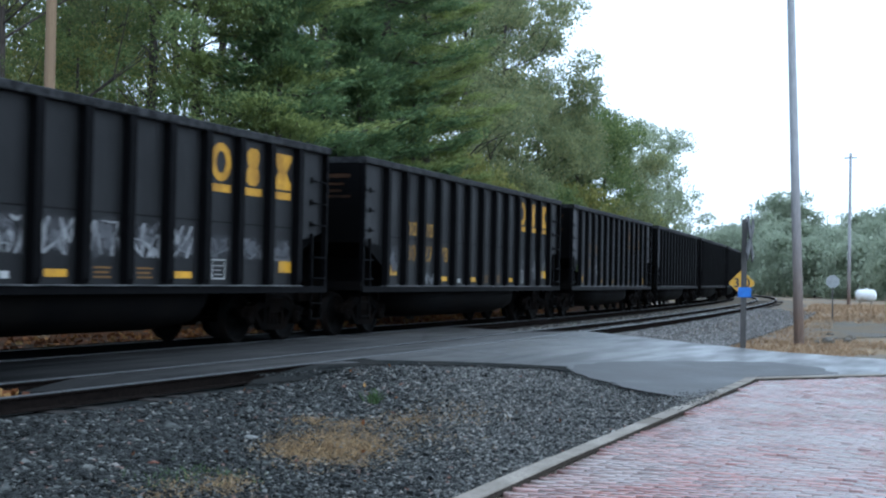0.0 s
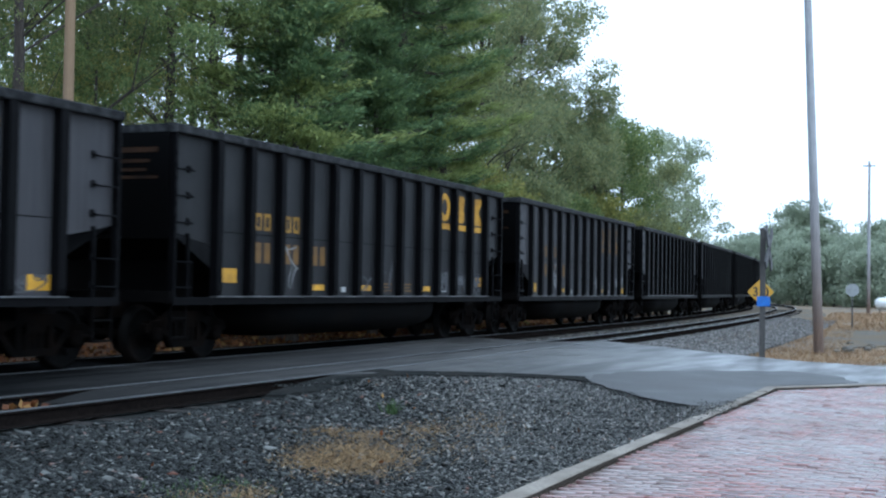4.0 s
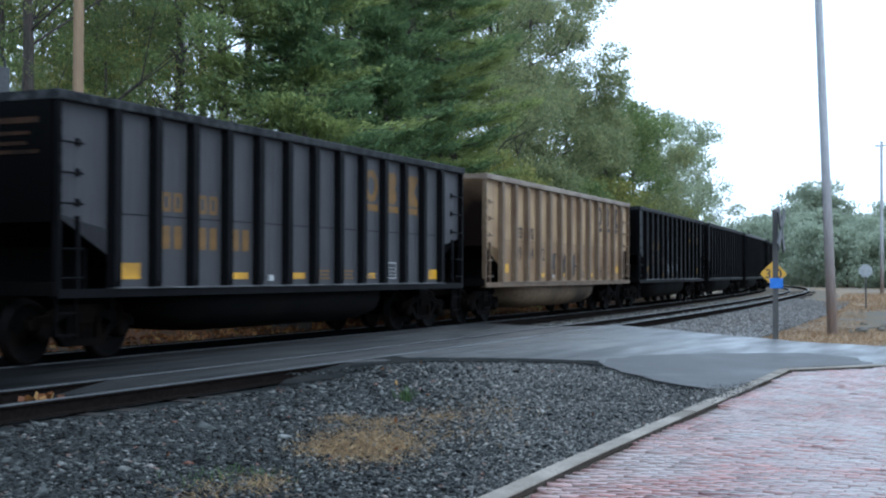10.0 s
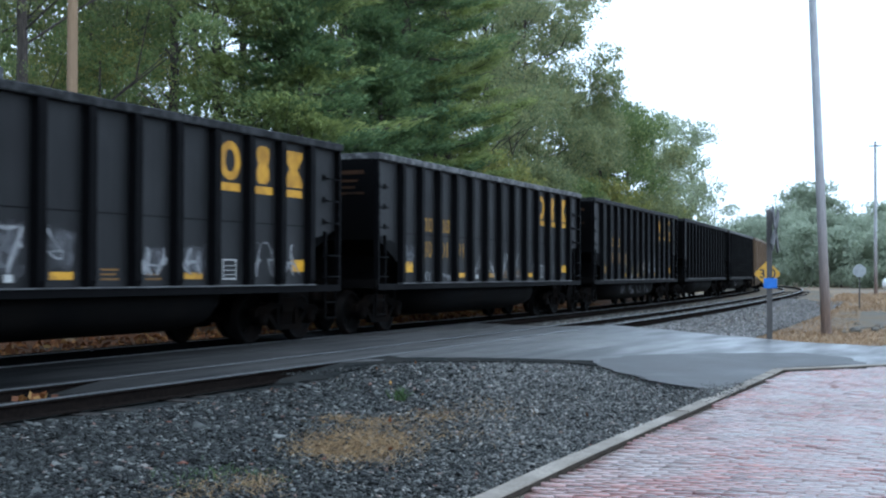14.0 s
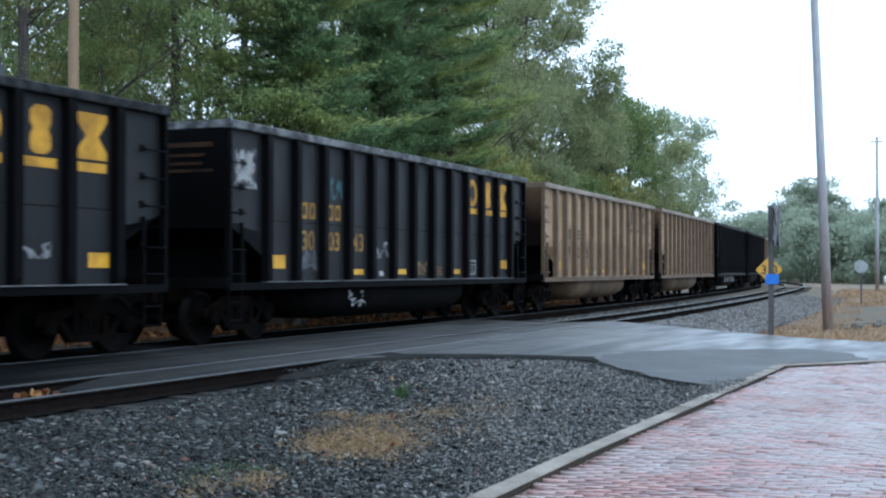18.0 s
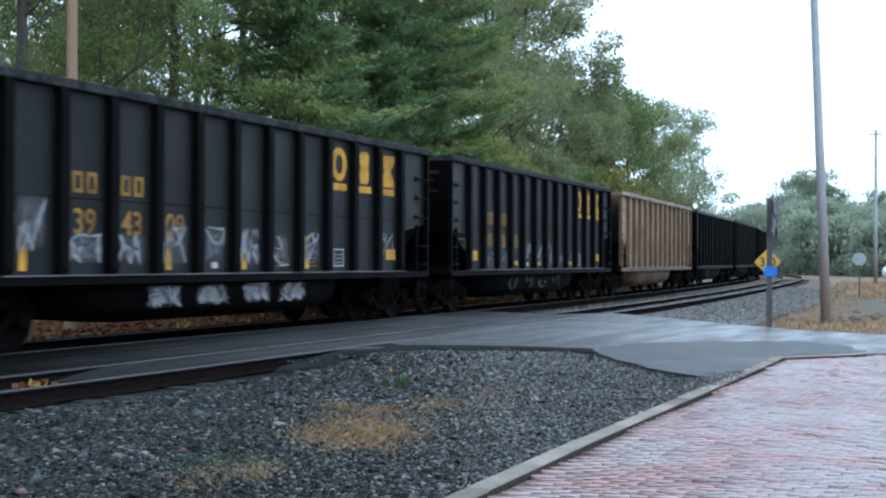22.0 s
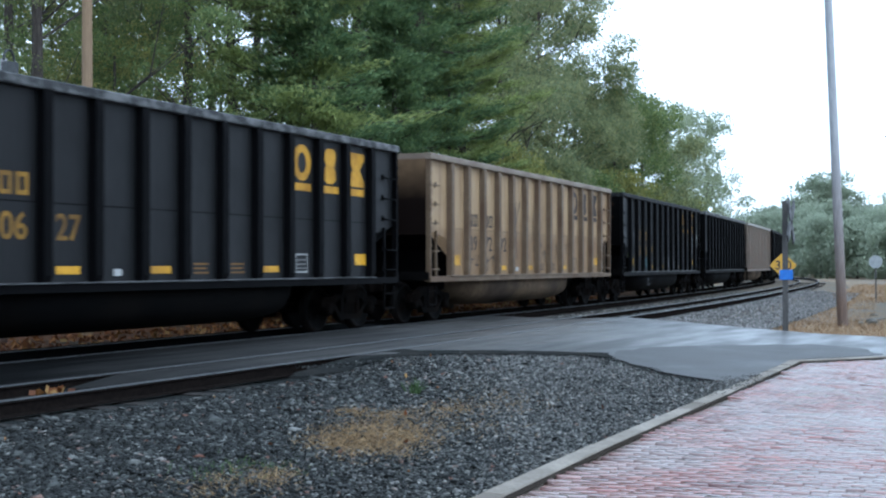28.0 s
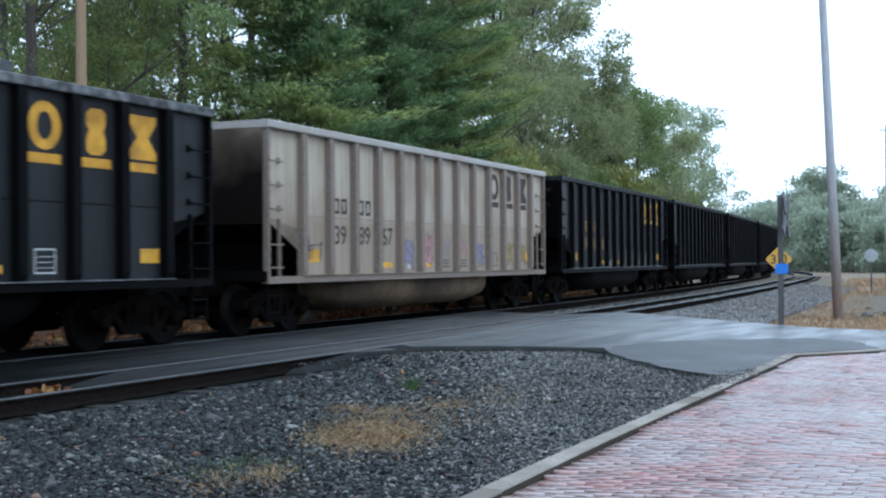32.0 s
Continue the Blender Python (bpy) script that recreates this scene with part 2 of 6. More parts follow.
SPRAY = {
    "pale": ((0.20, 0.20, 0.195), (0.34, 0.34, 0.33)), "haze": ((0.03, 0.031, 0.035), (0.085, 0.087, 0.092)), "white": ((0.12, 0.122, 0.126), (0.29, 0.29, 0.29)),
    "grey": ((0.045, 0.046, 0.05), (0.105, 0.105, 0.11)), "dark": ((0.028, 0.025, 0.024), (0.07, 0.06, 0.055)), "teal": ((0.035, 0.10, 0.11), (0.08, 0.18, 0.19)),
    "pink": ((0.22, 0.12, 0.115), (0.34, 0.20, 0.19)), "violet": ((0.13, 0.12, 0.17), (0.22, 0.21, 0.27)), "yellow": ((0.17, 0.125, 0.05), (0.30, 0.23, 0.10)),
}
GRAFFITI = {k: spray_mat(k + "_spray_paint", a, b, -0.22, 0.1) for k, (a, b) in SPRAY.items()}
SPRAY_FIELD = {k: spray_mat(k + "_sprayed_field", a, b, 0.02, 0.3) for k, (a, b) in SPRAY.items()}
BALLAST_BED = two_scale("ballast_bed", (0.0105, 0.0113, 0.011), (0.033, 0.0352, 0.0342), 26, 1.2, 0.8, bump_s=1.0, coarse_c=(0.03, 0.029, 0.027), dist=0.03, gloss=0.0)
STONE = island_mat("crushed_stone", [(0.0, (0.020, 0.0198, 0.018)), (0.35, (0.049, 0.048, 0.0435)), (0.70, (0.096, 0.094, 0.085)), (0.90, (0.185, 0.178, 0.161)), (0.975, (0.34, 0.325, 0.29)), (1.0, (0.14, 0.09, 0.065))], 0.5, gloss=0.25)
SHOULDER = island_mat("weathered_shoulder_stone", [(0.0, (0.06, 0.057, 0.053)), (0.5, (0.145, 0.138, 0.13)), (0.9, (0.26, 0.248, 0.235)), (1.0, (0.36, 0.34, 0.31))], 0.7, gloss=0.2)
SHOULDER_BED = two_scale("pale_gravel_bed", (0.085, 0.079, 0.069), (0.18, 0.168, 0.148), 20, 0.6, 0.85, bump_s=0.9, coarse_c=(0.16, 0.125, 0.085), dist=0.03, gloss=0.0)
DARK_STONE = island_mat("dark_track_stone", [(0.0, (0.0042, 0.0045, 0.0041)), (0.45, (0.0112, 0.0119, 0.0108)), (0.76, (0.0262, 0.0272, 0.0248)), (0.92, (0.068, 0.071, 0.065)), (0.98, (0.20, 0.20, 0.185)), (1.0, (0.13, 0.055, 0.036))], 0.55, gloss=0.15)
# Asphalt under the train; the wagons' shadow is in its near-black colour.
CROSSING = two_scale("shadowed_crossing_asphalt", (0.0030, 0.0031, 0.0033), (0.0080, 0.0082, 0.0086), 55, 0.4, 0.9, bump_s=0.2, coarse_c=(0.011, 0.0115, 0.012), dist=0.008, gloss=0.0)


def road_mat(name):
    """Wet asphalt: fine aggregate, pale worn wheel tracks, glossy films of water; the train's shade and dark reflection
    are painted in along the tracks to the west.
    """
    m, n, l, b = base_mat(name, 0.4)
    geo, sep = n.new("ShaderNodeNewGeometry"), n.new("ShaderNodeSeparateXYZ")
    l.new(geo.outputs["Position"], sep.inputs["Vector"])
    fine = noise_node(n, l, 55, 6)
    wear = noise_node(n, l, 0.55, 4, stretch=(1.0, 0.35, 1))
    film = noise_node(n, l, 0.9, 5, stretch=(0.35, 1.9, 1))
    streak = noise_node(n, l, 1.3, 5, stretch=(0.22, 2.6, 1))
    col = ramp(n, l, fine.outputs["Fac"], [(0.3, (0.0205, 0.0196, 0.0184)), (0.7, (0.046, 0.0437, 0.0408))])
    col = mix(n, l, ramp(n, l, wear.outputs["Fac"], [(0.38, (0, 0, 0)), (0.72, (0.8, 0.8, 0.8))]), col, (0.088, 0.083, 0.075))
    col = mix(n, l, ramp(n, l, streak.outputs["Fac"], [(0.36, (0.55, 0.55, 0.55)), (0.52, (0, 0, 0))]), col, (0.022, 0.0222, 0.0224))
    # dust sets how far the train's shade and dark reflection are painted in
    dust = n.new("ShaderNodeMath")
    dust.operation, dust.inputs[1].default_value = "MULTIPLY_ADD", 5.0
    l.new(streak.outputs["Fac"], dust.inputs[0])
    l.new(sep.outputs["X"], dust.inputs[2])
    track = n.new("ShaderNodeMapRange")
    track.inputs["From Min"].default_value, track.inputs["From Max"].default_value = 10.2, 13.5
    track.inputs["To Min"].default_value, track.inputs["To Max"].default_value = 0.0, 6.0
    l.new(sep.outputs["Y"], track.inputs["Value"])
    unshaded = n.new("ShaderNodeMath")
    unshaded.operation = "SUBTRACT"
    l.new(dust.outputs[0], unshaded.inputs[0])
    l.new(track.outputs["Result"], unshaded.inputs[1])
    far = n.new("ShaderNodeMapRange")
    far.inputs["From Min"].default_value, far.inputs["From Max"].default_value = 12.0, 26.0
    l.new(unshaded.outputs[0], far.inputs["Value"])
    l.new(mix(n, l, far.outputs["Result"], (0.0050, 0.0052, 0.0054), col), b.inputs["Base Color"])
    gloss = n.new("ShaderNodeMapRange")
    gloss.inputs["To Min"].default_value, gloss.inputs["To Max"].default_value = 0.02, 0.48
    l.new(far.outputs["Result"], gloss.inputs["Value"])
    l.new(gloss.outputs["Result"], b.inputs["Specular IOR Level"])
    rg = n.new("ShaderNodeMapRange")
    rg.inputs["From Min"].default_value, rg.inputs["From Max"].default_value = 0.36, 0.64
    rg.inputs["To Min"].default_value, rg.inputs["To Max"].default_value = 0.30, 0.52
    l.new(film.outputs["Fac"], rg.inputs["Value"])
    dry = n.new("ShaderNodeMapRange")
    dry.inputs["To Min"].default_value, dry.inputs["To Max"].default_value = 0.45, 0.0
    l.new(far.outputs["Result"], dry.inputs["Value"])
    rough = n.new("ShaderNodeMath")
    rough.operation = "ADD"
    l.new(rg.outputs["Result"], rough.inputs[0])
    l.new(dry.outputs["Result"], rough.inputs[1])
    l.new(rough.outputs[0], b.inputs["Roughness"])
    bump(n, l, b, fine.outputs["Fac"], 0.16, 0.006)
    return m


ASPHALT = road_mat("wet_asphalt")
PATCH = two_scale("dark_asphalt_patch", (0.0185, 0.0175, 0.0165), (0.033, 0.0315, 0.030), 55, 1.1, 0.55, bump_s=0.2, coarse_c=(0.046, 0.0435, 0.0405), dist=0.008, gloss=0.24)
CONCRETE = two_scale("worn_concrete", (0.172, 0.15, 0.122), (0.29, 0.255, 0.21), 30, 1.6, 0.75, bump_s=0.4, coarse_c=(0.13, 0.11, 0.088), gloss=0.2)
GUTTER = two_scale("dark_gutter_strip", (0.016, 0.0136, 0.0112), (0.045, 0.037, 0.03), 40, 3, 0.9, bump_s=0.6, gloss=0.0)
EARTH = two_scale("dry_grass_earth", (0.12, 0.085, 0.05), (0.26, 0.185, 0.105), 5, 0.22, 0.95, bump_s=0.8, coarse_c=(0.13, 0.12, 0.105), dist=0.06, gloss=0.15)
LITTER = two_scale("leaf_litter", (0.042, 0.018, 0.009), (0.105, 0.046, 0.02), 9, 0.8, 0.85, bump_s=0.9, coarse_c=(0.035, 0.025, 0.016), dist=0.05, gloss=0.15)
RAIL_SIDE = two_scale("rusty_rail", (0.005, 0.0043, 0.004), (0.013, 0.0102, 0.0088), 20, 1.5, 0.9, gloss=0.0)
RAIL_TOP = two_scale("polished_railhead", (0.075, 0.075, 0.077), (0.13, 0.13, 0.13), 20, 1.5, 0.42, metal=0.9, bump_s=0.05)
TIE = two_scale("creosoted_timber", (0.012, 0.0105, 0.009), (0.035, 0.03, 0.026), 20, 2, 0.85, gloss=0.15, stretch=(6, 0.6, 1))
POLE = two_scale("weathered_pole_wood", (0.14, 0.09, 0.048), (0.27, 0.185, 0.105), 12, 0.6, 0.85, stretch=(6, 6, 0.3), coarse_c=(0.2, 0.135, 0.08))
POST = two_scale("grey_post_wood", (0.04, 0.037, 0.035), (0.085, 0.078, 0.072), 14, 1.5, 0.85, stretch=(6, 6, 0.4))
BARK = two_scale("bark", (0.03, 0.024, 0.02), (0.08, 0.065, 0.052), 10, 1.5, 0.95, bump_s=0.9, stretch=(3, 3, 0.5), dist=0.05)
SIGN_YELLOW = two_scale("sign_yellow", (0.50, 0.27, 0.018), (0.57, 0.32, 0.022), 8, 2, 0.4, bump_s=0.05)
SIGN_BLACK = two_scale("sign_black", (0.015, 0.015, 0.015), (0.03, 0.03, 0.03), 8, 2, 0.5, bump_s=0.05)
SIGN_BLUE = two_scale("sign_blue", (0.02, 0.11, 0.42), (0.03, 0.15, 0.5), 8, 2, 0.4, bump_s=0.05)
SIGN_BACK = two_scale("sign_back_metal", (0.26, 0.27, 0.27), (0.36, 0.37, 0.37), 8, 2, 0.5, metal=0.3, bump_s=0.05)
WHITE_PAINT = two_scale("white_paint", (0.6, 0.61, 0.6), (0.78, 0.78, 0.77), 10, 1.5, 0.5, bump_s=0.1, coarse_c=(0.5, 0.48, 0.44))
# White boards made dark in colour: the unlit back of the crossbuck.
SHADED_WHITE = two_scale("shaded_board", (0.05, 0.05, 0.052), (0.10, 0.10, 0.10), 10, 2, 0.7, coarse_c=(0.03, 0.03, 0.03))
DARK_METAL = two_scale("dark_painted_metal", (0.012, 0.013, 0.014), (0.03, 0.032, 0.033), 14, 2, 0.5)
GREY_METAL = two_scale("galvanised_metal", (0.25, 0.26, 0.27), (0.36, 0.37, 0.38), 14, 2, 0.45, metal=0.6)
DRY_GRASS = island_mat("dry_grass_blades", [(0.0, (0.125, 0.078, 0.036)), (0.5, (0.205, 0.135, 0.064)), (1.0, (0.30, 0.21, 0.11))], 0.8, gloss=0.2)
TALL_GRASS = island_mat("orange_brown_grass_blades", [(0.0, (0.19, 0.115, 0.062)), (0.5, (0.31, 0.20, 0.112)), (1.0, (0.42, 0.305, 0.185))], 0.8, gloss=0.15)
GREEN_GRASS = island_mat("green_weed_blades", [(0.0, (0.035, 0.06, 0.022)), (1.0, (0.075, 0.115, 0.04))], 0.7, gloss=0.2)
FALLEN = island_mat("fallen_leaves", [(0.0, (0.07, 0.026, 0.01)), (0.45, (0.15, 0.056, 0.018)), (0.8, (0.23, 0.105, 0.03)), (1.0, (0.30, 0.19, 0.07))], 0.7, gloss=0.2)


def leaf_mat(name, stops, thin=0.45):
    m, n, l, b = base_mat(name, 0.6)
    geo = n.new("ShaderNodeNewGeometry")
    g = noise_node(n, l, 0.35, 3)
    mp = n.new("ShaderNodeMath")
    mp.operation = "ADD"
    half = n.new("ShaderNodeMath")
    half.operation, half.inputs[1].default_value = "MULTIPLY", 0.55
    l.new(geo.outputs["Random Per Island"], half.inputs[0])
    half2 = n.new("ShaderNodeMath")
    half2.operation, half2.inputs[1].default_value = "MULTIPLY", 0.55
    l.new(g.outputs["Fac"], half2.inputs[0])
    l.new(half.outputs[0], mp.inputs[0])
    l.new(half2.outputs[0], mp.inputs[1])
    col = ramp(n, l, mp.outputs[0], stops)
    l.new(col, b.inputs["Base Color"])
    b.inputs["Specular IOR Level"].default_value = 0.12
    tr = n.new("ShaderNodeBsdfTranslucent")
    l.new(col, tr.inputs["Color"])
    mx = n.new("ShaderNodeMixShader")
    mx.inputs["Fac"].default_value = thin
    l.new(b.outputs["BSDF"], mx.inputs[1])
    l.new(tr.outputs["BSDF"], mx.inputs[2])
    l.new(mx.outputs["Shader"], n["Material Output"].inputs["Surface"])
    return m


PINE = leaf_mat("pine_needles", [(0.2, (0.062, 0.108, 0.056)), (0.5, (0.112, 0.172, 0.076)), (0.85, (0.20, 0.265, 0.102))], 0.35)
PINE_LIGHT = leaf_mat("yellow_green_needles", [(0.2, (0.125, 0.168, 0.066)), (0.5, (0.22, 0.27, 0.095)), (0.85, (0.345, 0.385, 0.128))], 0.42)
LEAF_GREEN = leaf_mat("green_leaves", [(0.2, (0.088, 0.13, 0.056)), (0.55, (0.148, 0.194, 0.074)), (0.85, (0.25, 0.285, 0.098))], 0.5)
LEAF_OLIVE = leaf_mat("olive_autumn_leaves", [(0.2, (0.09, 0.12, 0.058)), (0.55, (0.145, 0.175, 0.077)), (0.85, (0.25, 0.255, 0.105))], 0.5)
LEAF_GOLD = leaf_mat("yellowing_leaves", [(0.2, (0.13, 0.155, 0.058)), (0.55, (0.225, 0.24, 0.078)), (0.85, (0.37, 0.33, 0.10))], 0.5)
# Haze of the distance is put into these pale leaf colours.
LEAF_FAR_HAZED = leaf_mat("hazed_far_leaves", [(0.2, (0.28, 0.32, 0.235)), (0.55, (0.315, 0.355, 0.26)), (0.85, (0.35, 0.385, 0.28))], 0.7)
LEAF_DUSK = leaf_mat("dull_brown_green_leaves", [(0.2, (0.135, 0.168, 0.088)), (0.55, (0.21, 0.242, 0.118)), (0.85, (0.32, 0.315, 0.148))], 0.58)
END_PRINT = two_scale("dull_orange_print", (0.018, 0.0085, 0.004), (0.034, 0.016, 0.007), 8, 2, 0.7, coarse_c=(0.009, 0.005, 0.003), gloss=0.1)
# Green leaves of the trees at the bend, paled by haze painted into them.
LEAF_BEND_HAZED = leaf_mat("hazed_green_leaves", [(0.2, (0.21, 0.25, 0.16)), (0.55, (0.28, 0.32, 0.2)), (0.85, (0.36, 0.39, 0.24))], 0.5)


def old_pole(name):
    """Pole wood, brown near the ground and turning grey higher up."""
    m, n, l, b = base_mat(name, 0.85)
    tc, sep = n.new("ShaderNodeTexCoord"), n.new("ShaderNodeSeparateXYZ")
    l.new(tc.outputs["Object"], sep.inputs["Vector"])
    g = noise_node(n, l, 9, 5, stretch=(6, 6, 0.3))
    fac = n.new("ShaderNodeMapRange")
    fac.inputs["From Min"].default_value, fac.inputs["From Max"].default_value = 0.6, 5.5
    l.new(sep.outputs["Z"], fac.inputs["Value"])
    low = ramp(n, l, g.outputs["Fac"], [(0.3, (0.07, 0.045, 0.032)), (0.7, (0.15, 0.098, 0.07))])
    high = ramp(n, l, g.outputs["Fac"], [(0.3, (0.25, 0.255, 0.265)), (0.7, (0.40, 0.40, 0.41))])
    l.new(mix(n, l, fac.outputs["Result"], low, high), b.inputs["Base Color"])
    bump(n, l, b, g.outputs["Fac"], 0.4, 0.02)
    return m


OLD_POLE = old_pole("brown_to_grey_pole_wood")

# ---- shapes ----
class Shape:
    """Vertices and faces of one mesh, put together from simple solids."""

    def __init__(self):
        self.v, self.f = [], []

    def add(self, verts, faces):
        o = len(self.v)
        self.v += [tuple(p) for p in verts]
        self.f += [tuple(o + i for i in q) for q in faces]
        return self

    def box(self, x0, x1, y0, y1, z0, z1):
        return self.add([(x, y, z) for x in (x0, x1) for y in (y0, y1) for z in (z0, z1)],
                        [(0, 1, 3, 2), (4, 6, 7, 5), (0, 4, 5, 1), (2, 3, 7, 6), (0, 2, 6, 4), (1, 5, 7, 3)])

    def loft(self, rings, close=True, caps=True):
        n = len(rings[0])
        vs = [p for r in rings for p in r]
        fs = []
        for i in range(len(rings) - 1):
            for j in range(n if close else n - 1):
                k = (j + 1) % n
                fs.append((i * n + j, i * n + k, (i + 1) * n + k, (i + 1) * n + j))
        if caps:
            fs.append(tuple(range(n))[::-1])
            fs.append(tuple((len(rings) - 1) * n + j for j in range(n)))
        return self.add(vs, fs)

    def plate(self, poly, y0, y1):
        """A polygon of (x, z), given thickness from y0 to y1."""
        return self.loft([[(x, y0, z) for x, z in poly], [(x, y1, z) for x, z in poly]])

    def tube(self, a, b, r0, r1=None, n=8):
        a, b = Vector(a), Vector(b)
        d = (b - a).normalized()
        u = d.orthogonal().normalized()
        w = d.cross(u)
        r1 = r0 if r1 is None else r1
        return self.loft([[p + (u * math.cos(q) + w * math.sin(q)) * r for q in [2 * math.pi * i / n for i in range(n)]]
                          for p, r in ((a, r0), (b, r1))])

    def lathe_y(self, profile, n=24, centre=(0, 0, 0)):
        """Turns a profile of (y, radius) round the y axis."""
        cx, cy, cz = centre
        return self.loft([[(cx + r * math.cos(2 * math.pi * i / n), cy + y, cz + r * math.sin(2 * math.pi * i / n)) for i in range(n)]
                          for y, r in profile])

    def mesh(self, name, smooth=False):
        me = bpy.data.meshes.new(name)
        me.from_pydata(self.v, [], self.f)
        me.validate()
        bm = bmesh.new()
        bm.from_mesh(me)
        bmesh.ops.recalc_face_normals(bm, faces=bm.faces)
        bm.to_mesh(me)
        bm.free()
        me.materials.append(None)
        if smooth:
            me.polygons.foreach_set("use_smooth", [True] * len(me.polygons))
        return me


def part(name, shape, material, parent=None, label="", at=None, smooth=False):
    """Links a shape, or a mesh that others share, as one mesh object, under a thing where parent is given."""
    me = shape.mesh(name, smooth) if isinstance(shape, Shape) else shape
    ob = new(name, me)
    ob.parent = parent
    if at is not None:
        ob.matrix_basis = at
    if not me.materials:
        me.materials.append(None)
    ob.material_slots[0].link = "OBJECT"
    ob.material_slots[0].material = material
    if label:
        ob["label"] = label
    return ob


def thing(name, label, category, at=None, group="", kind=""):
    ob = new(name)
    ob.empty_display_size = 0.3
    if at is not None:
        ob.matrix_basis = at
    return tagged(ob, label, category, group, kind)


def quads(name, pts, material=None):
    """A mesh of loose four-sided pieces from an array of n x 4 points."""
    pts = np.asarray(pts, dtype=np.float32).reshape(-1, 4, 3)
    n = len(pts)
    me = bpy.data.meshes.new(name)
    me.vertices.add(4 * n)
    me.vertices.foreach_set("co", pts.ravel())
    me.loops.add(4 * n)
    me.loops.foreach_set("vertex_index", np.arange(4 * n, dtype=np.int32))
    me.polygons.add(n)
    me.polygons.foreach_set("loop_start", np.arange(0, 4 * n, 4, dtype=np.int32))
    me.update(calc_edges=True)
    me.materials.append(material)
    return me


def solids(name, base_v, base_f, places, material=None):
    """Many small solids in one mesh. base_f holds triangles; places is an array of n x (3 x 4) transforms."""
    base_v, base_f, places = np.asarray(base_v, np.float32), np.asarray(base_f, np.int32), np.asarray(places, np.float32)
    n, k, m = len(places), base_v.shape[-2], len(base_f)
    if base_v.ndim == 2:
        base_v = np.broadcast_to(base_v, (n, k, 3))
    vs = np.einsum("nij,nkj->nki", places[:, :, :3], base_v) + places[:, None, :, 3]
    fs = (base_f[None] + (np.arange(n, dtype=np.int32) * k)[:, None, None]).reshape(-1, 3)
    me = bpy.data.meshes.new(name)
    me.vertices.add(n * k)
    me.vertices.foreach_set("co", vs.ravel())
    me.loops.add(3 * n * m)
    me.loops.foreach_set("vertex_index", fs.ravel())
    me.polygons.add(n * m)
    me.polygons.foreach_set("loop_start", np.arange(0, 3 * n * m, 3, dtype=np.int32))
    me.update(calc_edges=True)
    me.materials.append(material)
    return me


def turn_arrays(rng, n, tilt=3.14):
    """n random turns, as 3 x 3 matrices: any heading, tilted by up to tilt."""
    a, b, c = rng.uniform(0, 6.283, n), rng.uniform(-tilt, tilt, n), rng.uniform(-tilt, tilt, n)
    ca, sa, cb, sb, cc, sc = np.cos(a), np.sin(a), np.cos(b), np.sin(b), np.cos(c), np.sin(c)
    z = np.zeros(n)
    rz = np.stack([np.stack([ca, -sa, z], 1), np.stack([sa, ca, z], 1), np.stack([z, z, z + 1], 1)], 1)
    ry = np.stack([np.stack([cb, z, sb], 1), np.stack([z, z + 1, z], 1), np.stack([-sb, z, cb], 1)], 1)
    rx = np.stack([np.stack([z + 1, z, z], 1), np.stack([z, cc, -sc], 1), np.stack([z, sc, cc], 1)], 1)
    return rz @ ry @ rx


# ---- the track's line: straight to the west, bending away to the left in the east ----
MAIN_Y, SIDING = 13.504, -3.577      # the train's track, and the empty one beside it
_bends = ((-40, 0.0), (-39, 0.00173), (40, 0.00173), (80, 0.00062), (115, 0.0044), (150, 0.0047), (200, 0.0047), (240, 0.0))
_s = np.arange(-520.0, 700.0, 0.5)
_k = np.interp(_s, [b[0] for b in _bends], [b[1] for b in _bends])
_h = np.concatenate([[0], np.cumsum((_k[1:] + _k[:-1]) * 0.25)])
_h -= np.interp(0, _s, _h)
_x = np.concatenate([[0], np.cumsum((np.cos(_h[1:]) + np.cos(_h[:-1])) * 0.25)])
_y = np.concatenate([[0], np.cumsum((np.sin(_h[1:]) + np.sin(_h[:-1])) * 0.25)])
_x -= np.interp(0, _s, _x)
_y += MAIN_Y - np.interp(0, _s, _y)


def track_at(s, off=0.0):
    """The place and heading on the track's line, off metres to its left."""
    h = float(np.interp(s, _s, _h))
    return (float(np.interp(s, _s, _x)) - math.sin(h) * off, float(np.interp(s, _s, _y)) + math.cos(h) * off, h)


def beside(x, y):
    """How far (x, y) lies to the left of the train's track."""
    i = int(np.argmin((_x - x) ** 2 + (_y - y) ** 2))
    return -(x - _x[i]) * math.sin(_h[i]) + (y - _y[i]) * math.cos(_h[i])


# ---- ground ----
def lerp(a, b, t):
    t = min(max(t, 0.0), 1.0)
    return a + (b - a) * t


def ground_z(x, y):
    d = beside(x, y) if abs(x) < 500 and abs(y) < 500 else (y - MAIN_Y)
    z = -0.42
    if d > 5.0:
        z += lerp(0, 2.2, (d - 5.0) / 16.0)
    return z + 0.05 * noise.noise((x * 0.35, y * 0.35, 0))


def spread(lo, hi, fine_lo, fine_hi, fine, far):
    """Grid lines, close together in the middle and wider and wider outside."""
    a = list(np.arange(fine_lo, fine_hi + 1e-6, fine))
    step, v = fine, fine_lo
    while v > lo:
        step *= far
        v -= step
        a.insert(0, v)
    step, v = fine, a[-1]
    while v < hi:
        step *= far
        v += step
        a.append(v)
    return a


gx, gy = spread(-2500, 2500, -30, 160, 2.0, 1.35), spread(-2500, 2500, -30, 70, 2.0, 1.35)
g_v = [(x, y, ground_z(x, y)) for x in gx for y in gy]
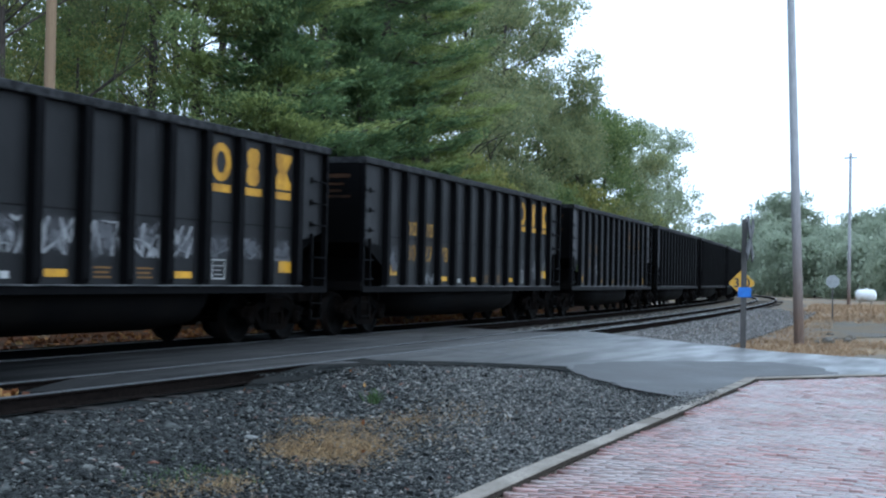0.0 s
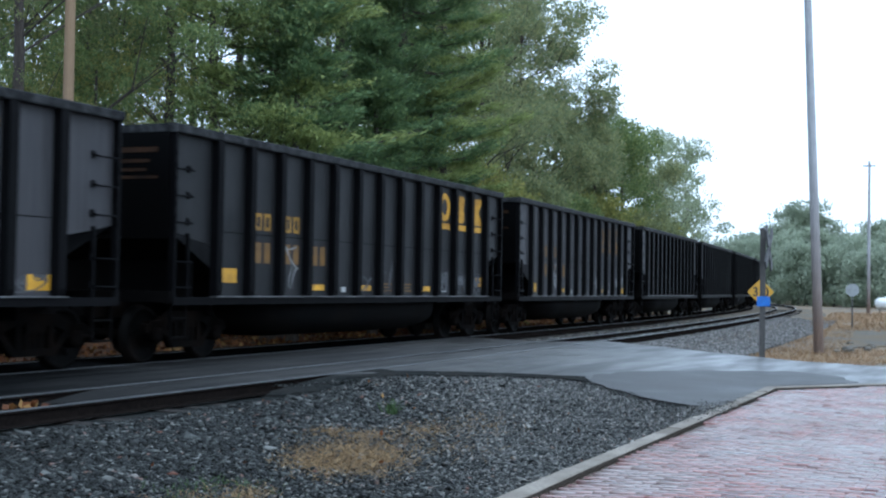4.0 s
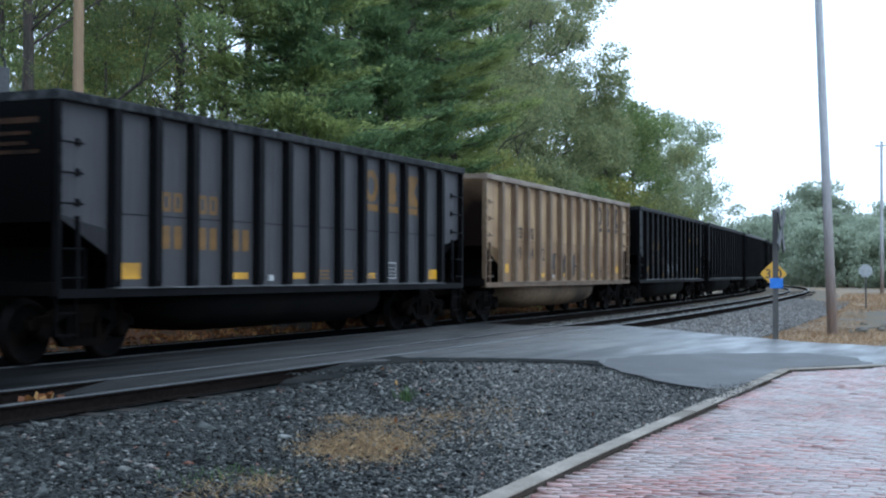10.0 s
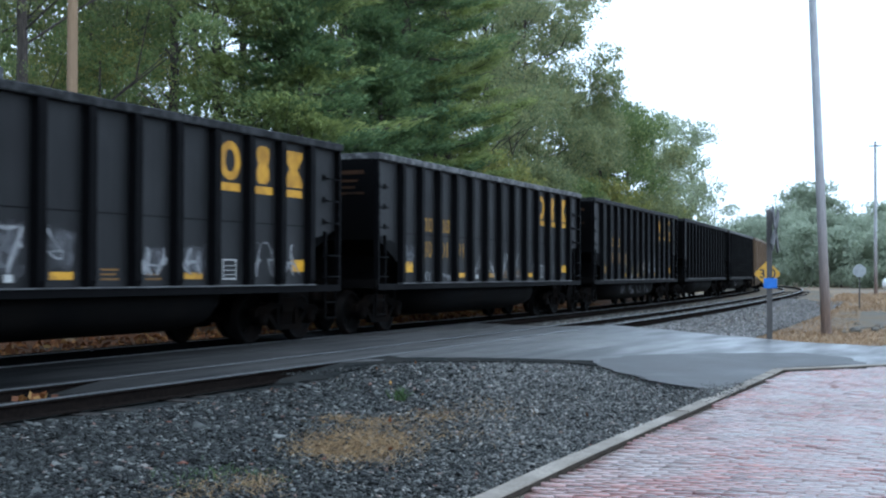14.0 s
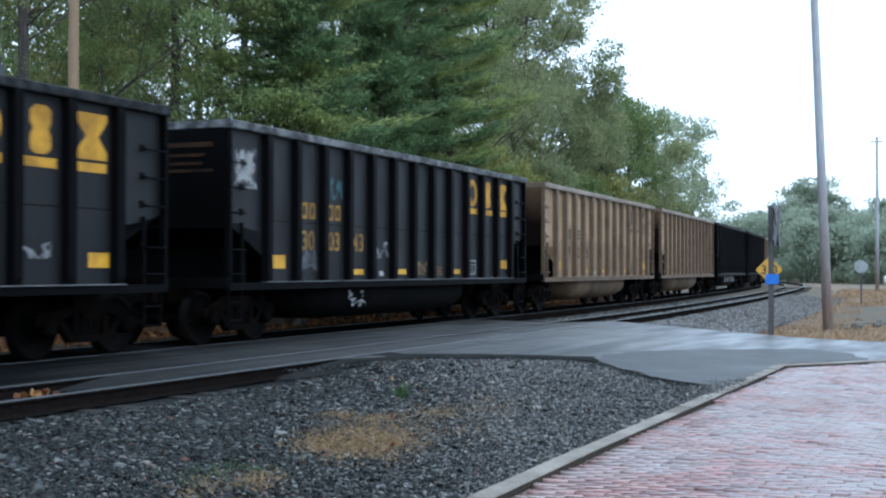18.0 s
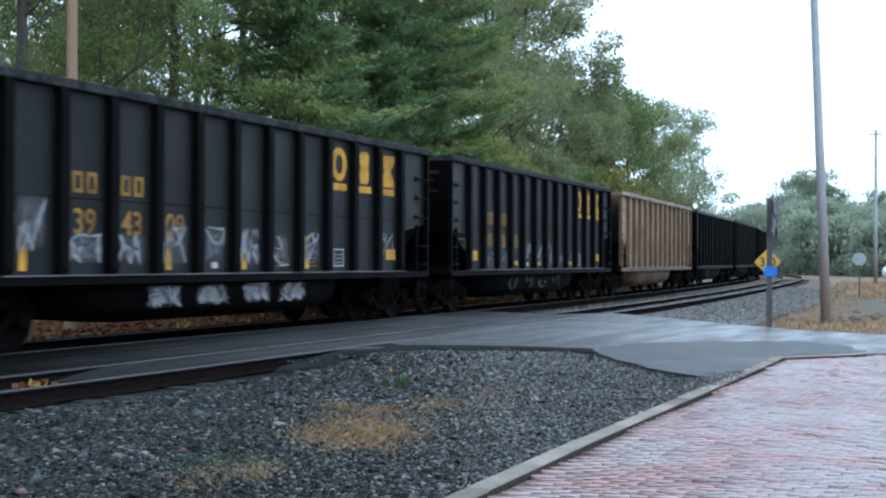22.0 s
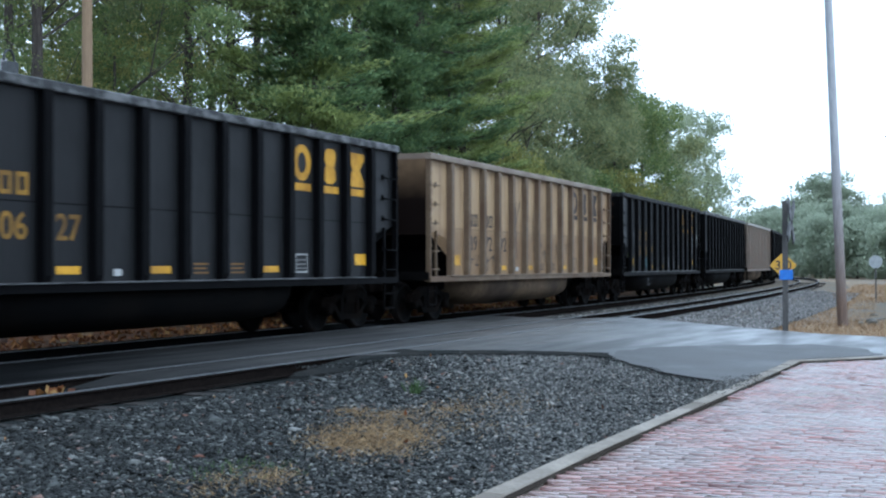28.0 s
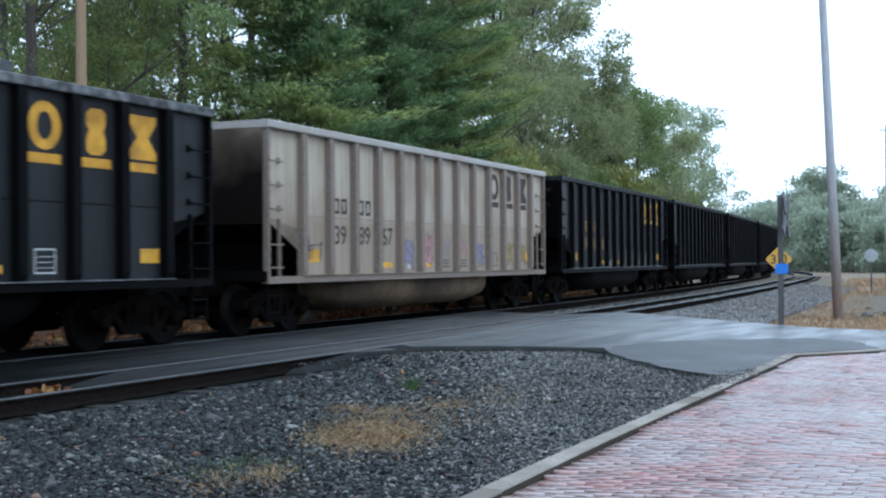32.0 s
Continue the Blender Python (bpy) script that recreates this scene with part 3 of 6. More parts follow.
ny = len(gy)
g_f = [(i * ny + j, (i + 1) * ny + j, (i + 1) * ny + j + 1, i * ny + j + 1) for i in range(len(gx) - 1) for j in range(ny - 1)]
tagged(part("ground", Shape().add(g_v, g_f), EARTH, smooth=True), "dry, straw-coloured grass and bare earth", "ground", kind="structure")


def sheet(name, outline, zf, material, parent=None, step=0.5, skirt=0.25):
    """A paved sheet inside an outline of (x, y), following zf, with a skirt down its edges."""
    bm = bmesh.new()
    bm.faces.new([bm.verts.new((x, y, 0)) for x, y in outline])
    xs, ys = [p[0] for p in outline], [p[1] for p in outline]
    for axis, lo, hi in ((0, min(xs), max(xs)), (1, min(ys), max(ys))):
        v = math.ceil(lo / step) * step
        while v < hi:
            co, no = [0, 0, 0], [0, 0, 0]
            co[axis], no[axis] = v, 1
            bmesh.ops.bisect_plane(bm, geom=bm.verts[:] + bm.edges[:] + bm.faces[:], plane_co=co, plane_no=no, dist=1e-5)
            v += step
    for v in bm.verts:
        v.co.z = zf(v.co.x, v.co.y)
    edge = [e for e in bm.edges if e.is_boundary]
    got = bmesh.ops.extrude_edge_only(bm, edges=edge)
    for v in got["geom"]:
        if isinstance(v, bmesh.types.BMVert):
            v.co.z -= skirt
    bmesh.ops.recalc_face_normals(bm, faces=bm.faces)
    if sum(q.normal.z * q.calc_area() for q in bm.faces) < 0:
        bmesh.ops.reverse_faces(bm, faces=bm.faces)
    me = bpy.data.meshes.new(name)
    bm.to_mesh(me)
    bm.free()
    me.materials.append(None)
    return part(name, me, material, parent)


def along(off, s0, s1, step=2.0):
    n = max(2, int(abs(s1 - s0) / step) + 1)
    return [track_at(s0 + (s1 - s0) * i / (n - 1), off)[:2] for i in range(n)]


def bed_z(x, y):
    d = beside(x, y)
    e = max(d - 2.2, SIDING - 2.0 - d, 0)
    return -0.20 - min(e * 0.16, 0.24) + 0.015 * noise.noise((x * 1.3, y * 1.3, 3))


# the bed takes a paler grey from 33 m eastwards
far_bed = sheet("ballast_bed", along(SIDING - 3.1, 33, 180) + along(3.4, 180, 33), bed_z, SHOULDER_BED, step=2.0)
tagged(far_bed, "bed of pale stone under both tracks", "ballast", kind="structure")
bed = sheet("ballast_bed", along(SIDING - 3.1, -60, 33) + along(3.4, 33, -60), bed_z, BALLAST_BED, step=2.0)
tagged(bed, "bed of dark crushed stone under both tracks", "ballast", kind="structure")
far_bed = Shape()
for s0, s1 in ((-500, -60), (180, 640)):
    a, b = along(-2.4, s0, s1, 10), along(2.4, s0, s1, 10)
    far_bed.loft([[(p[0], p[1], -0.2), (q[0], q[1], -0.2), (q[0], q[1], -0.6), (p[0], p[1], -0.6)] for p, q in zip(a, b)])
tagged(part("ballast_bed", far_bed, BALLAST_BED), "bed of dark crushed stone under the track", "ballast", kind="structure")


def road_z(x, y):
    d = SIDING - 0.75 - beside(x, y)
    return -0.012 - 0.20 * lerp(0, 1, d / 5.0) ** 1.2 + 0.008 * noise.noise((x * 0.8, y * 0.8, 2))


def apron_z(x, y):
    d = SIDING - 0.72 - beside(x, y)          # metres outside the near rail
    z = -0.185 - 0.065 * lerp(0, 1, d / 3.0) + 0.02 * noise.noise((x * 0.9, y * 0.9, 7)) + 0.05 * math.exp(-((x - 15.5) ** 2 + (y - 7.0) ** 2) / 4.0)
    return lerp(z, road_z(x, y) - 0.04, (x - 14.6) / 1.6)


apron = sheet("gravel_apron", [(-12, 3.04), (4, 3.3), (7.6, 3.44), (10.05, 3.55), (13.6, 3.65), (17.0, 3.74), (17.5, 4.6), (19.6, 6.2), (19.6, 7.6), (18.6, 8.75), (-12, 8.9)], apron_z, BALLAST_BED, step=0.5)
tagged(apron, "dark grey gravel with dead grass between the rail and the kerb", "gravel", kind="structure")
far_apron = sheet("gravel_apron", [(29.6, 9.9), (29.4, 8.0), (28.6, 6.4), (33.4, 6.75), (42.8, 7.7), (65, 10.7), (100, 15.6), (100, 17.0), (60, 11.2)], lambda x, y: -0.30 + 0.03 * noise.noise((x, y, 1)), SHOULDER_BED, step=1.5)
tagged(far_apron, "grey gravel shoulder beside the track", "gravel", kind="structure")

lot = sheet("gravel_lot", [(39.6, 5.9), (46, 6.9), (61, 8.6), (73, 6.2), (90, 2.0), (70, -2.0), (46, 3.2)], lambda x, y: -0.372 + 0.02 * noise.noise((x, y, 2)), SHOULDER_BED, step=2.0)
tagged(lot, "grey gravel lot behind the wooden pole", "gravel", kind="structure")

litter = sheet("leaf_litter", along(1.55, -20, 75) + along(9.5, 75, -20), lambda x, y: -0.13 + lerp(0, 0.9, (beside(x, y) - 4.6) / 5.0) + 0.05 * noise.noise((x * 1.2, y * 1.2, 5)), LITTER, step=1.0)
tagged(litter, "strip of rust-coloured fallen leaves along the track", "leaves", kind="structure")


# ---- road over the tracks ----
CANT = 0.05                  # the far rail of the empty track lies lower


def ragged(outline, seed, amount=0.05, step=0.22):
    """An outline with more corners, uneven like a broken edge."""
    rng, got = random.Random(seed), []
    for (x0, y0), (x1, y1) in zip(outline, outline[1:]):
        n = max(1, int(math.hypot(x1 - x0, y1 - y0) / step))
        for i in range(n):
            j = 0.0 if i == 0 else amount
            got.append((x0 + (x1 - x0) * i / n + rng.uniform(-j, j), y0 + (y1 - y0) * i / n + rng.uniform(-j, j)))
    return got + [outline[-1]]


def cant_z(x, y):
    """Down from the near rail of the empty track to its far rail, then up again to the train's track."""
    d = beside(x, y) - SIDING
    return -0.012 - (CANT * lerp(0, 1, (d + 0.7) / 1.4) if d < 0.75 else CANT * lerp(1, 0, (d - 0.75) / 1.2))


road = thing("road", "wet grey asphalt road crossing both tracks", "road", kind="structure")
R_NEAR, R_FAR = SIDING - 0.755, SIDING + 0.755
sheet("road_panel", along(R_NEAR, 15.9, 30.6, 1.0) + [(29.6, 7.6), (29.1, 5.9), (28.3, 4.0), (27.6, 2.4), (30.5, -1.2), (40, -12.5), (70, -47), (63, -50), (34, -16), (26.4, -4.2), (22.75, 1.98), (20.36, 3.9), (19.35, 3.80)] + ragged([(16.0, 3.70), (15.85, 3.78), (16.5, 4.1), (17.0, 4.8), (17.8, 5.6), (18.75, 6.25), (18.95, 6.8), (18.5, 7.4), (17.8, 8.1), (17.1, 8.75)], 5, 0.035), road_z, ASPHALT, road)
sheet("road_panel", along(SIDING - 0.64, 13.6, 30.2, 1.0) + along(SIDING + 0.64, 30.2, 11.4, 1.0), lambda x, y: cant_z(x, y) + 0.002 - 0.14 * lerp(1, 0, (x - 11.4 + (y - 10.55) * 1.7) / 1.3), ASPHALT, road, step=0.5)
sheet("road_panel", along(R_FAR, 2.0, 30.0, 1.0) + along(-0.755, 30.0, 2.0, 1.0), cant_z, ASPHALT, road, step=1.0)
# the two panels beneath the wagons, with their shadow painted in
sheet("road_panel", along(-0.64, 4.0, 29.0, 1.0) + along(0.64, 29.0, 4.0, 1.0), lambda x, y: -0.01, CROSSING, road, step=3.0)
sheet("road_panel", along(0.755, 5.0, 28.5, 1.0) + along(1.5, 28.5, 5.0, 1.0), lambda x, y: -0.015 - 0.05 * max(0, beside(x, y) - 0.8), CROSSING, road, step=2.0)
sheet("road_patch", ragged([(17.02, 4.8), (17.82, 5.6), (18.77, 6.25), (20.0, 6.62), (21.4, 6.42), (22.9, 5.7), (24.2, 4.95), (24.7, 4.2), (23.9, 3.3), (22.4, 2.75), (21.5, 3.3), (20.6, 3.86), (19.4, 3.84), (16.4, 3.82), (16.52, 4.1)], 8, 0.07), lambda x, y: road_z(x, y) + 0.006, PATCH, road, skirt=0.02)["label"] = "darker smooth asphalt patch"
sheet("road_patch", ragged([(15.6, 9.0), (17.4, 9.05), (18.3, 8.35), (19.1, 7.4), (19.5, 6.6), (18.75, 6.3), (18.9, 6.8), (18.45, 7.4), (17.75, 8.1), (16.9, 8.72)], 9, 0.06), lambda x, y: road_z(x, y) + 0.004, BALLAST_BED, road, skirt=0.06)["label"] = "crumbled dark asphalt edge"
sheet("road_patch", along(R_NEAR - 0.01, 14.1, 17.6, 0.5) + ragged([(17.4, 8.86), (16.6, 8.72), (15.8, 8.78), (15.0, 8.98), (14.4, 9.14)], 10, 0.05), lambda x, y: lerp(-0.17, road_z(x, y) + 0.002, (x - 14.1) / 2.0 + 0.15 * noise.noise((x * 2, y * 2, 1))) - 0.10 * lerp(0, 1, (SIDING - 0.76 - beside(x, y)) / 0.6) * lerp(1, 0, (x - 15.6) / 1.4), BALLAST_BED, road, step=0.25, skirt=0.06)["label"] = "broken dark asphalt and grit sloping up to the railhead"

# ---- rails and sleepers ----
tracks = thing("railway_track", "two railway tracks on crushed stone, bending away", "track", kind="structure")
RAIL_HALF = ((-0.07, -0.172), (0.07, -0.172), (0.07, -0.16), (0.012, -0.14), (0.012, -0.045), (0.036, -0.035), (0.036, -0.013), (-0.036, -0.013), (-0.036, -0.035), (-0.012, -0.045), (-0.012, -0.14), (-0.07, -0.16))
for centre in (SIDING, 0.0):
    for side in (-0.753, 0.753):
        web, head = Shape(), Shape()
        dip = CANT if centre and side > 0 else 0.0
        stations = [-500, -300, -150, -60] + list(range(-40, 260, 4)) + [300, 400, 640] if centre == 0 else list(range(-60, 181, 4))
        for sh, prof in ((web, RAIL_HALF), (head, ((-0.034, -0.013), (0.034, -0.013), (0.034, -0.005), (0.028, 0.0), (-0.028, 0.0), (-0.034, -0.005)))):
            rings = []
            for s in stations:
                x, y, h = track_at(s, centre + side)
                rings.append([(x - math.sin(h) * a, y + math.cos(h) * a, z - dip) for a, z in prof])
            sh.loft(rings)
        rail = part("rail", web, RAIL_SIDE, tracks)
        part("railhead", head, RAIL_TOP, rail, "polished railhead")
tie_mesh = Shape().box(-0.115, 0.115, -1.3, 1.3, -0.36, -0.177).mesh("sleeper")
for centre, s0, s1 in ((SIDING, -4, 14), (SIDING, 30.6, 110), (0.0, 31, 60)):
    for i in range(int((s1 - s0) / 0.53)):
        x, y, h = track_at(s0 + i * 0.53, centre)
        part("sleeper", tie_mesh, TIE, tracks, at=pose(x, y, -0.012 - 0.008 * ((i * 7) % 3), 0, 0, math.degrees(h)))

# ---- kerb and brick pavement ----
KERB_LINE = [(-12.0, 3.0), (4.0, 3.26), (7.6, 3.40), (10.05, 3.51), (13.6, 3.61), (19.35, 3.78), (20.25, 3.83), (22.7, 2.02), (26.3, -2.6), (33.8, -16.0)]
PAVE_Z = -0.222
pavement = sheet("pavement", [(-12, -40), (-12, 2.98), (4.0, 3.24), (7.6, 3.38), (10.05, 3.49), (13.6, 3.59), (19.35, 3.76), (20.2, 3.79), (22.6, 1.98), (26.2, -2.62), (33.7, -16), (33, -40)], lambda x, y: PAVE_Z - 0.035, CONCRETE, step=6.0)
tagged(pavement, "wet red brick pavement in running rows", "pavement", kind="structure")

# ---- the coal wagons ----
SILL, TOP, HALF = 1.054, 3.786, 1.6
PLATE = 1.47                 # half width to the side sheets; the ribs stand proud of them
WHEEL_R = 0.457
_made = {}


def cached(key, build, smooth=False):
    if key not in _made:
        _made[key] = build().mesh(key[0], smooth)
    return _made[key]


def text_mesh(word, height, apart=1.0):
    key = ("text", word, height)
    if key not in _made:
        cu = bpy.data.curves.new("word", "FONT")
        cu.body, cu.size, cu.align_x, cu.extrude, cu.offset, cu.space_character = word, height * 1.4, "CENTER", 0.002, 0.006, apart
        ob = bpy.data.objects.new("word", cu)
        scene.collection.objects.link(ob)
        me = bpy.data.meshes.new_from_object(ob.evaluated_get(bpy.context.evaluated_depsgraph_get()))
        bpy.data.objects.remove(ob)
        me.materials.clear()
        me.materials.append(None)
        _made[key] = me
    return _made[key]


def flat(poly):
    """A thin painted shape of (x, z), standing on a side sheet and facing the near side."""
    return Shape().plate(poly, -0.004, 0.0)


def ring_shape(outer, inner):
    sh, n = Shape(), len(outer)
    vs = [(x, y, z) for y in (-0.004, 0.0) for x, z in outer + inner]
    fs = [(i, i + 1, n + i + 1, n + i) for i in range(n - 1)]
    return sh.add(vs, fs + [tuple(q + 2 * n for q in f[::-1]) for f in fs])


def logo_shape(i):
    """Plain emblem shapes: an oval band, a stack of two slipped blocks and an hourglass."""
    if i == 2:
        return flat([(-0.32, 0.66), (-0.32, 0.55), (-0.13, 0.33), (-0.32, 0.11), (-0.32, 0.0), (0.32, 0.0), (0.32, 0.11), (0.13, 0.33), (0.32, 0.55), (0.32, 0.66)])
    if i == 1:
        return flat([(-0.10, 0.66), (-0.20, 0.58), (-0.20, 0.42), (-0.14, 0.34), (-0.20, 0.24), (-0.20, 0.06), (-0.12, 0.0), (0.10, 0.0), (0.20, 0.08), (0.20, 0.24), (0.14, 0.33), (0.20, 0.44), (0.20, 0.60), (0.12, 0.66)])
    q = [2 * math.pi * k / 24 for k in range(25)]
    return ring_shape([(0.31 * math.cos(a), 0.33 + 0.33 * math.sin(a)) for a in q], [(0.15 * math.cos(a), 0.33 + 0.19 * math.sin(a)) for a in q])


def side_shape(L, ribs):
    """One side sheet in a single piece, cut away under both ends where the ladders stand."""
    h = L / 2
    a, b = ribs[0] - h, ribs[-1] - h
    def cut(x, e):
        return [(x, 2.13), (x + (e - x) * 0.35, 2.03), (x + (e - x) * 0.75, 1.95), (e, 1.90)]
    poly = [(-h, TOP - 0.1)] + cut(-h, a) + [(a, SILL), (b, SILL)] + cut(h, b)[::-1] + [(h, TOP - 0.1)]
    return Shape().plate(poly, -PLATE, -PLATE + 0.02)


def slope_shape():
    """The sheet that slopes from the end down to the tub; x runs in from the wagon's end."""
    return Shape().loft([[(0.03, y, 2.12), (0.06, y, 2.10), (2.3, y, 1.0), (2.27, y, 1.02)] for y in (-PLATE + 0.03, PLATE - 0.03)])


def rim_shape(L):
    sh, h = Shape(), L / 2
    for s in (-1, 1):
        prof = [(s * (HALF - 0.16), TOP - 0.14), (s * (HALF - 0.01), TOP - 0.14), (s * HALF, TOP - 0.12), (s * HALF, TOP - 0.02), (s * (HALF - 0.02), TOP), (s * (HALF - 0.16), TOP)]
        sh.loft([[(x, y, z) for y, z in prof] for x in (-h - 0.03, h + 0.03)])
        x0, x1 = sorted((s * (h - 0.12), s * (h + 0.028)))
        sh.box(x0, x1, -HALF + 0.165, HALF - 0.165, TOP - 0.13, TOP - 0.005)
    return sh


def rib_shape():
    """A pressed hat section, its back on y = 0, out towards -y; its foot tapers back to the sill."""
    def ring(z, d, w):
        return [(-0.105 * w, 0, z), (-0.08 * w, -d, z), (0.08 * w, -d, z), (0.105 * w, 0, z)]
    return Shape().loft([ring(SILL + 0.03, 0.10, 1), ring(SILL + 0.12, 0.125, 1), ring(TOP - 0.3, 0.125, 1), ring(TOP - 0.145, 0.115, 1)])


def sill_shape(L, a, b):
    sh = Shape()
    sh.box(-L / 2, L / 2, -HALF + 0.02, -PLATE + 0.025, SILL - 0.11, SILL + 0.012)
    return sh


def lip_shape(a, b):
    return Shape().box(a - 0.1, b + 0.1, -HALF - 0.012, -PLATE, SILL + 0.012, SILL + 0.028)


def ladder_shape():
    """Corner post, inner stile and four grab irons; x runs in from the wagon's end."""
    sh = Shape()
    sh.box(0.0, 0.07, -0.10, 0.0, SILL + 0.01, TOP - 0.14)
    sh.box(0.46, 0.51, -0.05, 0.0, SILL + 0.01, 2.08)
    for z in (1.22, 1.62, 2.24, 2.66, 3.08):
        sh.tube((0.05, -0.11, z), (0.5, -0.11, z), 0.014, n=6)
        sh.tube((0.5, -0.11, z), (0.5, 0, z + 0.03), 0.014, n=6)
        sh.tube((0.05, -0.11, z), (0.05, 0, z + 0.03), 0.014, n=6)
        sh.box(0.46, 0.54, -0.02, 0.0, z - 0.03, z + 0.08)
    for k in range(11):
        sh.box(0.005, 0.06, -0.115, -0.10, 1.3 + 0.2 * k, 1.36 + 0.2 * k)
    return sh


def step_shape():
    sh = Shape()
    for x in (0.05, 0.45):
        sh.box(x, x + 0.03, -0.04, 0.0, 0.42, SILL - 0.08)
    for z in (0.42, 0.72):
        sh.box(0.05, 0.48, -0.05, 0.02, z, z + 0.03)
    return sh


def tub_shape(a, b):
    """The rounded tub that hangs between the trucks."""
    n, rings = 14, []
    for x, w, d in ((a, 0.9, 0.42), (a + 0.7, 1.28, 0.62), (a + 1.6, 1.38, 0.69), (b - 1.6, 1.38, 0.69), (b - 0.7, 1.28, 0.62), (b, 0.9, 0.42)):
        rings.append([(x, w * math.copysign(abs(math.cos(q)) ** 0.5, -math.cos(q)), SILL - 0.06 - d * math.sin(q) ** 0.6) for q in [math.pi * i / n for i in range(n + 1)]])
    return Shape().loft(rings)


def truck_shape():
    """Cast side frames with springs, a bolster across, bearing boxes."""
    sh = Shape()
    for s in (-1, 1):
        y0, y1 = sorted((s * 0.95, s * 1.08))
        sh.plate([(-1.12, 0.50), (-1.12, 0.63), (-0.72, 0.70), (-0.42, 0.83), (0.42, 0.83), (0.72, 0.70), (1.12, 0.63), (1.12, 0.50), (0.70, 0.53), (0.40, 0.66), (-0.40, 0.66), (-0.70, 0.53)], y0, y1)
        sh.plate([(-0.72, 0.56), (-0.42, 0.24), (0.42, 0.24), (0.72, 0.56), (0.60, 0.58), (0.36, 0.34), (-0.36, 0.34), (-0.60, 0.58)], y0, y1)
        for x in (-0.36, 0.28):
            sh.box(x, x + 0.1, y0, y1, 0.3, 0.7)
        for x in (-0.14, 0.0, 0.14):
            sh.tube((x, s * 1.01, 0.34), (x, s * 1.01, 0.56), 0.075, n=8)
        for x in (-0.85, 0.85):
            sh.lathe_y([(s * 0.9, 0.05), (s * 0.9, 0.13), (s * 1.10, 0.13), (s * 1.14, 0.09), (s * 1.14, 0.03)], 12, (x, 0, WHEEL_R))
            sh.box(x - 0.2, x + 0.2, y0, y1, 0.5, 0.68)
    sh.box(-0.2, 0.2, -1.1, 1.1, 0.56, 0.72)
    sh.box(-0.18, 0.18, -0.3, 0.3, 0.72, 0.9)
    return sh


def wheelset_shape():
    sh = Shape()
    for s in (-1, 1):
        sh.lathe_y([(s * y, r) for y, r in ((0.69, 0.10), (0.69, 0.36), (0.684, 0.37), (0.684, 0.482), (0.70, 0.487), (0.715, WHEEL_R + 0.004), (0.815, WHEEL_R - 0.006), (0.82, 0.40), (0.80, 0.385), (0.765, 0.34), (0.755, 0.2), (0.79, 0.14), (0.82, 0.12), (0.82, 0.06))], 20)
        for k in range(2):
            q = math.pi * k
            sh.box(0.25 * math.cos(q) - 0.03, 0.25 * math.cos(q) + 0.03, *sorted((s * 0.75, s * 0.778)), 0.25 * math.sin(q) - 0.05, 0.25 * math.sin(q) + 0.05)
    return sh.tube((0, -1.08, 0), (0, 1.08, 0), 0.08, n=10)


def coupler_shape():
    sh = Shape()
    sh.box(-0.05, 0.45, -0.09, 0.09, 0.76, 0.94)
    sh.plate([(0.4, 0.70), (0.62, 0.70), (0.70, 0.78), (0.70, 0.92), (0.62, 1.0), (0.4, 1.0)], -0.16, 0.13)
    sh.tube((0.1, -0.35, 0.78), (0.35, -0.38, 0.45), 0.03, n=6)
    sh.tube((0.35, -0.38, 0.45), (0.72, -0.36, 0.42), 0.03, n=6)
    return sh


def ribbon(pts, width):
    """One flat sprayed line along points of (x, z); width gives its half width at each point."""
    vs, n = [], len(pts) - 1
    for i, (x, z) in enumerate(pts):
        (xa, za), (xb, zb) = pts[max(i - 1, 0)], pts[min(i + 1, n)]
        m, q, y = math.hypot(xb - xa, zb - za) + 1e-6, width(i), -0.004 - 0.004 * i / n
        vs += [(x - (zb - za) / m * q, y, z + (xb - xa) / m * q), (x + (zb - za) / m * q, y, z - (xb - xa) / m * q)]
    return Shape().add(vs, [(2 * i, 2 * i + 1, 2 * i + 3, 2 * i + 2) for i in range(n)])


